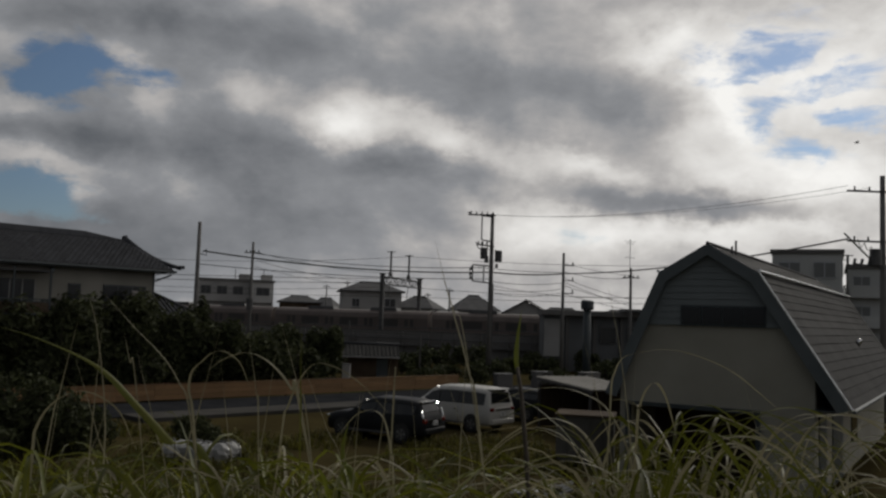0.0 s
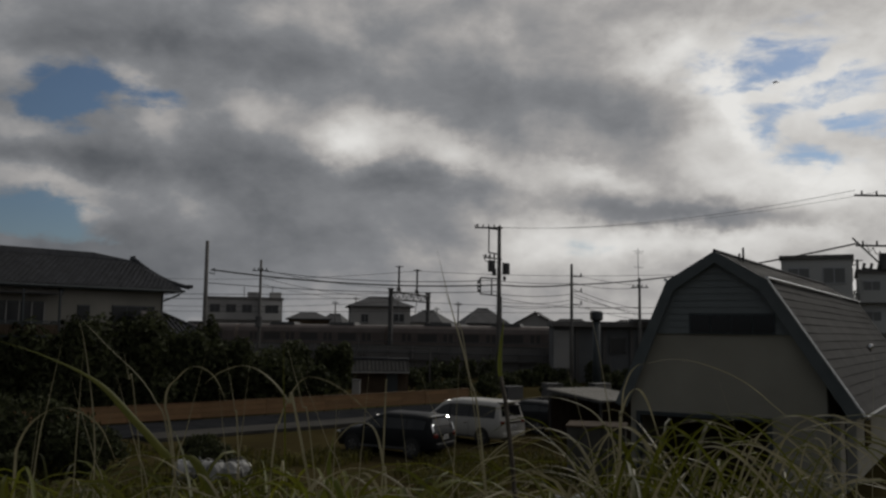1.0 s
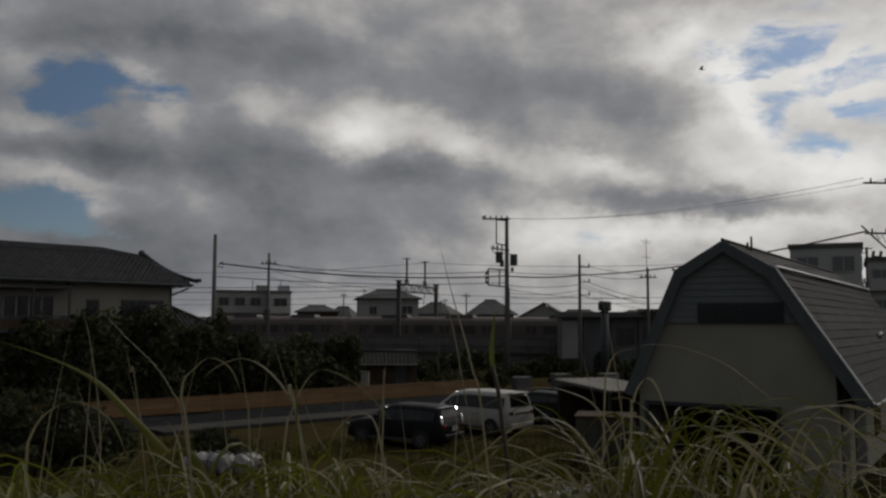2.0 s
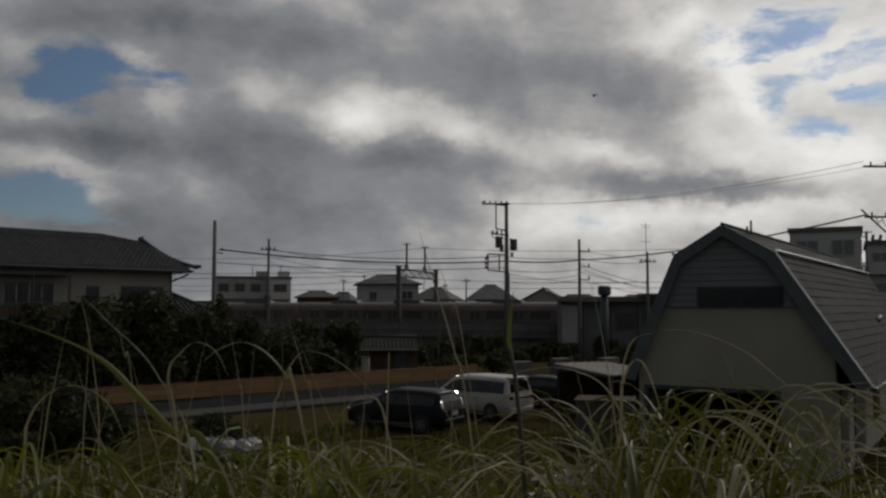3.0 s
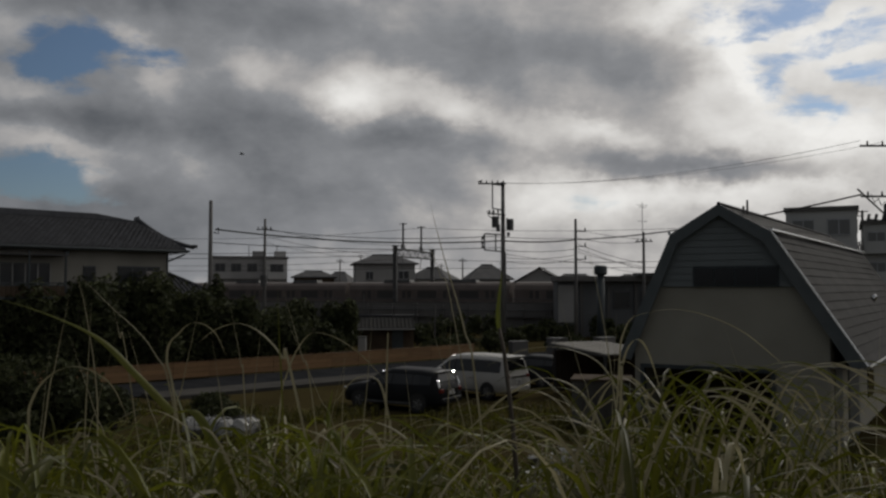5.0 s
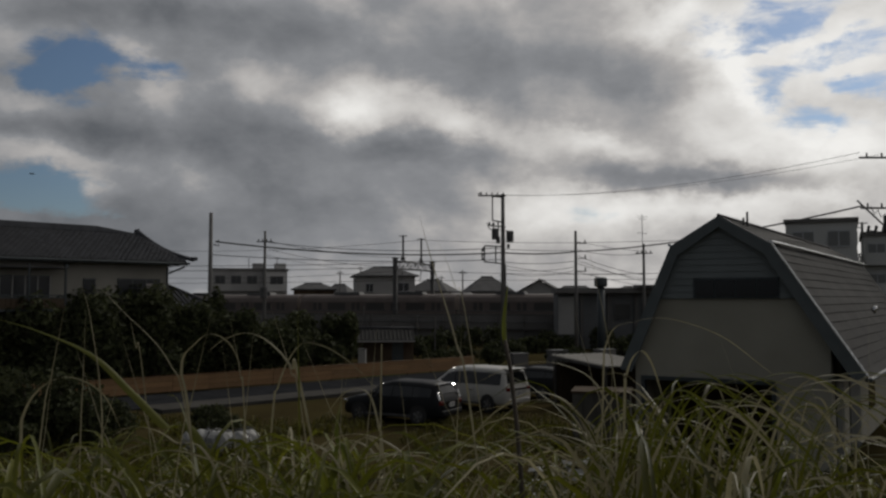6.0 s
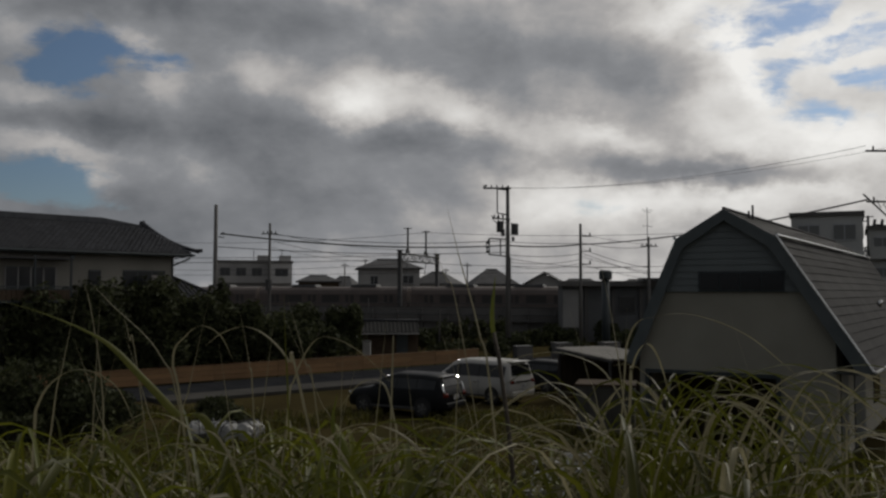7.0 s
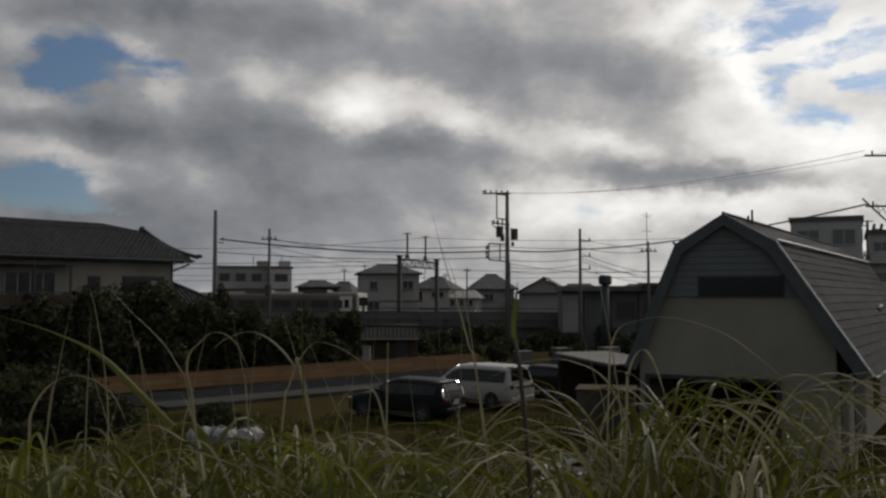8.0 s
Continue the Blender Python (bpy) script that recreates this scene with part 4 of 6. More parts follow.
def pipe_frame():
    e = thing("pipe_frame", "slim grey pipe frame standing before the railway wall", "frame", Matrix.Translation((-0.3, 68, 0)))
    Form().tube([(0, 0, -0.1), (0, 0, 3.4)], 0.06, 8).ob("post", CONCRETE, e)
    Form().tube([(-7.4, 0.6, -0.1), (-7.4, 0.6, 3.5)], 0.06, 8).ob("post", STEEL, e)
    Form().beam((0.1, 0, 3.38), (-7.5, 0.6, 3.5), 0.10).ob("crossbar", CONCRETE, e)
    Form().beam((0.1, 0, 3.18), (-7.5, 0.6, 3.25), 0.05).ob("crossbar", STEEL, e)
    Form().tube([(-5.6, 0.4, 3.3), (-5.6, 0.4, 4.3)], 0.05, 6).ob("upright", CONCRETE, e)
    Form().tube([(-5.9, 0.4, 2.4), (-5.7, 0.4, 3.3)], 0.05, 6).ob("upright", CONCRETE, e)


pipe_frame()


def yard_boxes():
    for x, y, w, h, lab in ((8.4, 62, 1.3, 1.1, "pale grey steel cabinet standing by the workshop"), (11.6, 61, 1.4, 1.2, "weathered pale cabinet standing outdoors"), (5.6, 61.5, 1.2, 0.9, "grey metal bin by the wall")):
        e = thing("cabinet", lab, "cabinet", Matrix.Translation((x, y, 0)) @ pose(0, 0, 0, 0, 0, x * 3))
        Form().box((0, 0, h / 2 + 0.05), (w, 0.8, h)).ob("body", OLDCONC, e, bevel=0.03)
        Form().box((0, -0.42, h / 2 + 0.05), (w * 0.9, 0.04, h * 0.86)).ob("door", OLDCONC, e)
        Form().box((0, 0, h + 0.08), (w + 0.06, 0.86, 0.06)).ob("top", STEEL, e)


yard_boxes()

bx = thing("storage_crate", "large weathered grey storage crate in the yard", "crate", Matrix.Translation((5.6, 30.0, 0)) @ pose(0, 0, 0, 0, 0, -14))
Form().box((0, 0, 0.85), (1.9, 1.6, 1.6)).ob("body", CRATEGREY, bx, bevel=0.03)
Form().box((0, 0, 1.68), (2.0, 1.7, 0.07)).ob("lid", WOOD, bx)
for k in range(5):
    Form().box((-0.78 + k * 0.39, -0.82, 0.85), (0.34, 0.04, 1.5)).ob("plank", CRATEGREY, bx)

# ---- vehicles ----


class Hull:
    """A car body lofted through stations (x, sill, belt, roof, half width, half width of the roof)."""

    def __init__(self, stations):
        self.st = stations

    def at(self, x):
        st = self.st
        for a, b in zip(st, st[1:]):
            if x <= b[0]:
                k = max(0.0, (x - a[0]) / (b[0] - a[0]))
                return [p + (q - p) * k for p, q in zip(a, b)]
        return list(st[-1])

    def half(self, x):
        """Half section from the sill to the middle of the roof, as (y, z)."""
        _, lo, be, ro, w, wr = self.at(x)
        d = ro - be
        return [(w * 0.90, lo), (w, lo + 0.10), (w + 0.012, lo + 0.55 * (be - lo)), (w - 0.02, be), (wr + 0.035, ro - min(0.15, 0.36 * d)),
                (wr - 0.02, ro - min(0.05, 0.14 * d)), (wr - 0.16, ro), (0.0, ro + 0.025)]

    def shell(self):
        f = Form()
        xs = []
        for a, b in zip(self.st, self.st[1:]):
            n = max(1, int((b[0] - a[0]) / 0.25))
            xs += [a[0] + (b[0] - a[0]) * k / n for k in range(n)]
        xs.append(self.st[-1][0])
        vs = []
        for x in xs:
            h = self.half(x)
            ring = [(x, -y, z) for y, z in h] + [(x, y, z) for y, z in h[-2::-1]]
            vs += ring
        n = len(ring)
        fs = [(i * n + j, i * n + n + j, i * n + n + (j + 1) % n, i * n + (j + 1) % n) for i in range(len(xs) - 1) for j in range(n)]
        fs += [tuple(range(n)), tuple(range(len(vs) - 1, len(vs) - n - 1, -1))]
        return f.add(vs, fs)

    def side_pane(self, s, x0, x1, lo=0.10, hi=0.94, n=6):
        """A pane laid on the side between belt and shoulder, a little proud."""
        f = Form()
        vs = []
        for k in range(n + 1):
            x = x0 + (x1 - x0) * k / n
            (ya, za), (yb, zb) = self.half(x)[3:5]
            for d in (0.014, -0.02):
                for t in (lo, hi):
                    vs.append((x, s * (ya + (yb - ya) * t + d), za + (zb - za) * t))
        fs = []
        for k in range(n):
            i = 4 * k
            fs += [(i, i + 4, i + 5, i + 1), (i + 2, i + 3, i + 7, i + 6), (i + 1, i + 5, i + 7, i + 3), (i, i + 2, i + 6, i + 4)]
        fs += [(0, 1, 3, 2), (4 * n, 4 * n + 2, 4 * n + 3, 4 * n + 1)]
        return f.add(vs, fs)

    def end_pane(self, x0, x1, out):
        """Windscreen or rear window: a slab over the sloping end between x0 and x1."""
        vs = []
        for d in (0.016, -0.02):
            for x in (x0, x1):
                y, z = self.half(x)[6]
                for sy in (-1, 0, 1):
                    vs.append((x + out * d, sy * (y + 0.06), z + (0.026 if sy == 0 else 0.0) + d * 0.8))
        fs = [(0, 1, 4, 3), (1, 2, 5, 4), (6, 9, 10, 7), (7, 10, 11, 8), (0, 3, 9, 6), (2, 8, 11, 5), (0, 6, 7, 1), (1, 7, 8, 2), (3, 4, 10, 9), (4, 5, 11, 10)]
        return Form().add(vs, fs)


def vehicle(name, label, m, paint, L, W, H, van, plate=True):
    """Local x runs to the rear; the side facing the levee is -y."""
    e = thing(name, label, "car", m)
    w, f, r = W / 2, -L / 2, L / 2
    if van:
        st = [(f, 0.38, 0.72, 0.78, w - 0.26, w - 0.36), (f + 0.12, 0.30, 0.86, 0.93, w - 0.08, w - 0.20), (f + 0.55, 0.27, 1.00, 1.08, w, w - 0.14), (f + 0.80, 0.27, 1.03, 1.22, w, w - 0.16),
              (f + 1.45, 0.27, 1.06, H - 0.16, w, w - 0.20), (f + 1.85, 0.27, 1.07, H - 0.04, w, w - 0.20), (f + 2.5, 0.27, 1.08, H, w, w - 0.20), (r - 0.75, 0.28, 1.10, H - 0.01, w, w - 0.20),
              (r - 0.30, 0.30, 1.10, H - 0.06, w - 0.01, w - 0.21), (r - 0.20, 0.30, 1.10, H - 0.14, w - 0.02, w - 0.21), (r - 0.07, 0.32, 1.05, 1.16, w - 0.04, w - 0.12), (r, 0.36, 0.90, 0.98, w - 0.07, w - 0.14)]
        panes = [(f + 1.02, f + 1.92), (f + 1.98, f + 3.02), (f + 3.06, r - 0.34)]
        screen, rear = (f + 0.86, f + 1.62), (r - 0.185, r - 0.085)
    else:
        st = [(f, 0.34, 0.66, 0.70, w - 0.28, w - 0.38), (f + 0.14, 0.26, 0.80, 0.86, w - 0.10, w - 0.22), (f + 0.7, 0.24, 0.92, 1.00, w, w - 0.14), (f + 1.15, 0.24, 0.95, 1.04, w, w - 0.14),
              (f + 1.85, 0.24, 0.98, H - 0.10, w, w - 0.24), (f + 2.3, 0.24, 0.99, H, w, w - 0.24), (r - 1.0, 0.25, 1.02, H - 0.01, w, w - 0.24), (r - 0.36, 0.27, 1.04, H - 0.07, w - 0.01, w - 0.25),
              (r - 0.14, 0.30, 1.02, 1.10, w - 0.04, w - 0.16), (r, 0.36, 0.84, 0.90, w - 0.10, w - 0.18)]
        panes = [(f + 1.50, f + 2.38), (f + 2.43, f + 3.30), (f + 3.34, r - 0.46)]
        screen, rear = (f + 1.22, f + 1.80), (r - 0.33, r - 0.17)
    hull = Hull(st)
    hull.shell().ob("body", paint, e, smooth=True)
    for s in (-1, 1):
        for x0, x1 in panes:
            hull.side_pane(s, x0, x1).ob("side_window", DARKGLASS, e)
        for x0, x1 in zip([p[1] for p in panes[:-1]], [p[0] for p in panes[1:]]):
            hull.side_pane(s, x0 + 0.003, x1 - 0.003, 0.08, 0.95, 1).ob("window_post", RUBBER, e)
    hull.end_pane(*screen, -1).ob("windscreen", DARKGLASS, e)
    hull.end_pane(*rear, 1).ob("rear_window", DARKGLASS, e)
    zl = 0.98 if van else 0.86
    for s in (-1, 1):
        Form().box((r - 0.05, s * (w - 0.20), zl), (0.12, 0.26, 0.16)).ob("tail_lamp", REDLAMP, e, bevel=0.03)
        Form().box((f + 0.16, s * (w - 0.24), 0.74), (0.20, 0.32, 0.14)).ob("headlight", CHROME, e, bevel=0.03)
        Form().box((panes[0][0] + 0.15, s * (w + 0.09), 1.14), (0.13, 0.22, 0.16)).ob("mirror", paint, e, bevel=0.04)
        for x in (panes[0][1] - 0.16, panes[1][1] - 0.16):
            Form().box((x, s * (w + 0.012), 0.90), (0.20, 0.03, 0.035)).ob("door_handle", CHROME if van else paint, e)
        Form().box((0, s * (w + 0.004), 0.34), (L * 0.52, 0.03, 0.09)).ob("side_sill", STEEL, e)
        for x in (panes[0][1] + 0.02, panes[1][1] + 0.02):
            Form().box((x, s * (w + 0.008), 0.70), (0.012, 0.012, 0.62)).ob("door_gap", RUBBER, e)
        for x in (f + 0.90, r - 0.98):
            Form().tube([(x, s * (w - 0.14), 0.37), (x, s * (w + 0.016), 0.37)], 0.385, 22).ob("wheel_arch", RUBBER, e)
            wheel = Form().tube([(x, s * (w - 0.18), 0.33), (x, s * (w + 0.026), 0.33)], 0.33, 22).ob("wheel", RUBBER, e, bevel=0.03)
            Form().tube([(x, s * (w - 0.05), 0.33), (x, s * (w + 0.032), 0.33)], 0.215, 16).ob("rim", STEEL, wheel)
            for k in range(5):
                a = k * 1.2566
                Form().beam((x, s * (w + 0.034), 0.33), (x + 0.20 * math.cos(a), s * (w + 0.034), 0.33 + 0.20 * math.sin(a)), 0.045, 0.02).ob("spoke", METAL, wheel)
    Form().box((r - 0.01, 0, 0.47), (0.14, W - 0.26, 0.22)).ob("rear_bumper", paint, e, bevel=0.05)
    Form().box((f + 0.01, 0, 0.44), (0.14, W - 0.6, 0.20)).ob("front_bumper", paint, e, bevel=0.05)
    Form().box((r + 0.005, 0, zl), (0.05, W - 0.80, 0.06)).ob("rear_trim", CHROME, e)
    if plate:
        pl = Form().box((r + 0.015, 0, 0.78), (0.03, 0.36, 0.18)).ob("plate", PLATE, e)
        for k in range(2):
            Form().box((r + 0.033, 0, 0.82 - k * 0.07), (0.008, 0.24, 0.03)).ob("bar", STEEL, pl)
    if van:
        Form().box((r - 0.22, 0, H - 0.045), (0.36, W - 0.62, 0.05)).ob("roof_spoiler", paint, e, bevel=0.02)
    return e


vehicle("white_van", "white minivan with dark windows parked in the yard", Matrix.Translation((1.62, 39.0, 0)) @ pose(0, 0, 0, 0, 0, -41), WHITEPAINT, 4.75, 1.84, 1.86, True)
black = vehicle("black_car", "black car with chrome trim parked beside the minivan", Matrix.Translation((-1.5, 34.9, 0)) @ pose(0, 0, 0, 0, 0, -30), BLACKPAINT, 4.6, 1.78, 1.62, False)
for s in (-1, 1):
    lamp = Form()
    lamp.tube([(2.27, s * 0.74, 0.84), (2.20, s * 0.78, 1.02), (2.12, s * 0.74, 1.28)], 0.055, 10, 0.6)
    lamp.ob("lamp_bezel", CHROME, black, "bright chrome tail lamp bezel", smooth=True)
Form().box((2.00, 0, 1.535), (0.16, 1.15, 0.04)).ob("spoiler_lip", CHROME, black)
# Mirror disc added at the rear roof corner, tilted to flash the sun.
axis = Vector((0.60, -0.11, 0.79)).normalized()
seat = Vector((2.03, 0.60, 1.50))
lamp = Form().tube([seat - axis * 0.09, seat - axis * 0.01, seat], 0.055, 16)
lamp.ob("lamp_cover", MIRROR, black, "mirror disc added to glint in the sun")
vehicle("dark_car", "dark parked car half hidden behind the minivan", Matrix.Translation((4.5, 43.0, 0)) @ pose(0, 0, 0, 0, 0, -35), BLACKPAINT, 4.2, 1.7, 1.5, False)

# ---- poles and wires ----


def wire_part(e, a, b, sag, r=0.02):
    a, b = Vector(a), Vector(b)
    pts = [a.lerp(b, k / 14) - Vector((0, 0, 4 * sag * (k / 14) * (1 - k / 14))) for k in range(15)]
    return Form().tube(pts, r, 5).ob("strand", WIRE, e)


def cable(label, runs):
    e = thing("overhead_cable", label, "cable", group="overhead cables")
    for a, b, sag, r in runs:
        wire_part(e, a, b, sag, r)


def pole(name, label, x, y, h, r=0.17):
    e = thing(name, label, "utility pole", Matrix.Translation((x, y, 0)), group="utility poles")
    Form().tube([(0, 0, -0.1), (0, 0, h * 0.5), (0, 0, h)], r, 12, 0.65).ob("shaft", POLE, e, smooth=True)
    return e


def crossarm(e, z, x0, x1, pins=4, th=0.09):
    Form().beam((x0, -0.16, z), (x1, -0.16, z), th).ob("crossarm", STEEL, e)
    for k in range(pins):
        x = x0 + (x1 - x0) * (k + 0.5) / pins
        Form().tube([(x, -0.16, z + 0.04), (x, -0.16, z + 0.16), (x, -0.16, z + 0.26)], 0.055, 8, 0.8).ob("insulator", CONCRETE, e)


p = pole("utility_pole", "tall plain concrete pole beside the tiled house", -15.75, 60, 10.8, 0.19)
Form().tube([(0.3, 0, 8.75), (0.55, 0, 8.9), (0.55, 0, 8.5), (0.2, 0, 8.6)], 0.05, 6).ob("cable_clamp", STEEL, p)
p = pole("utility_pole", "concrete pole with a single crossarm", -16.0, 80, 11.1, 0.17)
crossarm(p, 10.1, -0.75, 0.75)
Form().tube([(0.0, -0.35, 4.9), (0.0, -0.35, 5.9)], 0.3, 12).ob("transformer", STEEL, p)

p = pole("utility_pole", "tall concrete pole with steel frames and transformers", 5.19, 70, 13.3, 0.22)
crossarm(p, 13.15, -2.0, 0.25, 5, 0.12)
for z0, z1, x0 in ((11.1, 13.1, -0.85), (7.75, 9.1, -1.5)):
    Form().beam((x0, -0.1, z0), (x0, -0.1, z1), 0.10).ob("frame_bar", STEEL, p)
    Form().beam((x0, -0.1, z0 + 0.05), (0, -0.1, z0 - 0.1), 0.10).ob("frame_bar", STEEL, p)
    Form().beam((x0, -0.1, z1), (0, -0.1, z1 - 0.08), 0.10).ob("frame_bar", STEEL, p)
Form().beam((-0.6, -0.1, 7.7), (-0.6, -0.1, 9.0), 0.10).ob("frame_bar", STEEL, p)
for x, z in ((-0.62, 10.05), (0.55, 9.85)):
    Form().tube([(x, -0.1, z - 0.45), (x, -0.1, z + 0.45)], 0.30, 12).ob("transformer", STEEL, p, bevel=0.04)
Form().beam((-1.2, -0.1, 10.75), (0.2, -0.1, 10.6), 0.11).ob("transformer_arm", STEEL, p)
for k in range(3):
    Form().tube([(-1.1 + 0.35 * k, -0.1, 10.75), (-1.1 + 0.35 * k, -0.1, 11.0)], 0.07, 8).ob("cutout", STEEL, p)
for k in range(3):
    Form().tube([(-1.75, -0.1, 8.0 + 0.35 * k), (-1.55, -0.1, 8.05 + 0.35 * k)], 0.09, 8).ob("insulator", STEEL, p)

Form().box((-0.42, -0.30, 9.55), (0.30, 0.30, 0.55)).ob("switch_box", STEEL, p, bevel=0.03)
Form().box((0.42, -0.15, 9.05), (0.22, 0.22, 0.34)).ob("junction_box", STEEL, p, bevel=0.03)
for k in range(4):
    a = -1.3 + 0.42 * k
    Form().tube([(a, -0.2, 10.95), (a + 0.12, -0.3, 10.55 - 0.1 * k), (a + 0.38, -0.25, 10.35)], 0.035, 5).ob("jumper_wire", WIRE, p)
Form().tube([(-1.5, -0.15, 9.05), (-1.72, -0.2, 8.75), (-1.72, -0.2, 8.25), (-1.5, -0.15, 7.85)], 0.05, 6).ob("jumper_wire", WIRE, p)
Form().beam((-2.0, -0.16, 13.28), (-1.7, -0.16, 13.40), 0.10).ob("arm_tip", STEEL, p)
for z in (1.9, 2.5, 3.1, 3.7, 4.3, 4.9, 5.5, 6.1, 6.7):
    Form().tube([(-0.32, 0, z), (0.32, 0, z)], 0.016, 5).ob("step_bolt", STEEL, p)
Form().tube([(0.20, -0.08, 0.0), (0.19, -0.08, 7.6)], 0.045, 6).ob("cable_riser", STEEL, p)

p = pole("utility_pole", "concrete pole with small brackets", 11.84, 75, 10.7, 0.17)
for z in (9.6, 8.3, 7.2):
    Form().beam((0, -0.1, z), (0.9, -0.1, z), 0.07).ob("bracket", STEEL, p)
    Form().tube([(0.8, -0.1, z), (0.8, -0.1, z + 0.3)], 0.06, 8).ob("insulator", CONCRETE, p)
p = pole("utility_pole", "concrete pole carrying an aerial mast", 18.9, 80, 9.9, 0.17)
crossarm(p, 9.0, -0.8, 0.8)
Form().tube([(-0.1, 0, 9.5), (-0.1, 0, 12.6)], 0.03, 6).ob("mast", STEEL, p)
for z, w in ((12.4, 0.5), (12.2, 0.35), (10.9, 0.45)):
    Form().beam((-0.1 - w, 0, z), (-0.1 + w, 0, z - 0.06), 0.035).ob("aerial_rod", STEEL, p)
p = pole("utility_pole", "concrete pole with crossarms near the barn", 24.4, 46, 13.2, 0.2)
crossarm(p, 12.3, -2.0, 1.2, 4, 0.1)
crossarm(p, 9.6, -2.0, 1.0, 4, 0.1)
Form().tube([(-0.5, -0.2, 8.3), (-0.5, -0.2, 9.2)], 0.30, 12).ob("transformer", STEEL, p, bevel=0.04)
Form().beam((-2.2, -0.2, 10.0), (-0.2, -0.2, 8.1), 0.07).ob("brace", STEEL, p)
Form().beam((-1.7, -0.2, 8.4), (0.0, -0.2, 8.2), 0.07).ob("brace", STEEL, p)
for k in range(5):
    a = k * 0.36
    Form().tube([(-1.5 + a, -0.25, 9.7 - 0.2 * k), (-1.35 + a, -0.3, 9.25 - 0.15 * k), (-1.1 + a, -0.25, 9.5 - 0.2 * k)], 0.022, 5).ob("jumper_wire", WIRE, p)
for k in range(3):
    Form().tube([(-1.7 + k * 0.4, -0.2, 8.25), (-1.6 + k * 0.4, -0.2, 8.65)], 0.08, 8).ob("insulator", STEEL, p)
for x, y, h in ((-15.2, 134, 9.2), (-12.4, 138, 10.0), (0.4, 140, 8.6), (3.3, 120, 8.8)):
    p = pole("utility_pole", "slim distant pole beyond the railway", x, y, h, 0.14)
    crossarm(p, h - 0.4, -0.6, 0.6, 2, 0.08)

R = (23.6, 45.8, 9.7)
cable("thick black overhead cable bundle between the poles", [
    ((-15.4, 60, 8.8), (5.19, 70, 8.55), 0.48, 0.055), ((5.19, 70, 8.55), (11.84, 75, 8.9), 0.15, 0.06), ((11.84, 75, 8.9), (R[0] - 1.2, R[1], 9.7), 0.45, 0.05)])
cable("black overhead cable along the road", [
    ((-16.0, 80, 10.1), (4.4, 70, 8.9), 0.45, 0.03), ((4.4, 70, 8.9), (11.84, 75, 9.0), 0.1, 0.025), ((11.84, 75, 9.1), (18.9, 80, 9.0), 0.3, 0.025)])
cable("thin high-voltage lines from the tall pole", [
    ((5.3, 70, 13.2), (22.5, 46, 12.6), 0.7, 0.014), ((4.6, 70, 13.25), (23.6, 46, 12.5), 0.75, 0.010)])
cable("slack lines behind the houses", [
    ((-40, 62, 7.4), (-3.6, 99, 9.0), 0.3, 0.03), ((-40, 62, 7.2), (-1.2, 107, 9.0), 0.5, 0.03),
    ((5.19, 70, 7.8), (11.84, 75, 8.1), 0.2, 0.025), ((11.84, 75, 8.2), (18.9, 80, 6.4), 0.1, 0.02), ((11.84, 75, 7.2), (18.9, 80, 6.0), 0.1, 0.02)])
cable("bundle of service drops strung between the poles", [
    ((5.19, 70, 7.2), (11.84, 75, 7.6), 0.25, 0.022), ((5.19, 70, 6.9), (11.84, 75, 7.3), 0.35, 0.020), ((5.19, 70, 7.5), (18.9, 80, 7.2), 0.4, 0.020),
    ((11.84, 75, 9.8), (18.9, 80, 9.2), 0.12, 0.020), ((11.84, 75, 8.6), (18.9, 80, 7.0), 0.2, 0.022), ((11.84, 75, 7.9), (18.9, 80, 6.7), 0.15, 0.020)])
cable("slack lines from the crossarm pole to the gantry", [
    ((-15.4, 80, 10.1), (-3.7, 100, 9.6), 0.35, 0.025), ((-15.6, 80, 9.4), (-3.7, 100, 8.6), 0.5, 0.025), ((-16.0, 80, 8.9), (-12.4, 138, 9.6), 0.3, 0.025),
    ((-15.75, 60, 7.9), (5.19, 70, 8.0), 0.30, 0.028)])
cable("railway contact and feeder wires", [
    (on_track(48, 0.8, 7.0), on_track(0, 0.8, 7.0), 0.1, 0.025), (on_track(0, 0.8, 7.0), on_track(-48, 0.8, 7.0), 0.1, 0.025),
    (on_track(48, 0.8, 8.2), on_track(0, 0.8, 8.2), 0.7, 0.025), (on_track(0, 0.8, 8.2), on_track(-48, 0.8, 8.2), 0.7, 0.025),
    (on_track(48, 4.6, 12.0), on_track(0, 4.6, 12.0), 0.8, 0.025), (on_track(0, 4.6, 12.0), on_track(-48, 4.6, 12.0), 0.8, 0.025)])

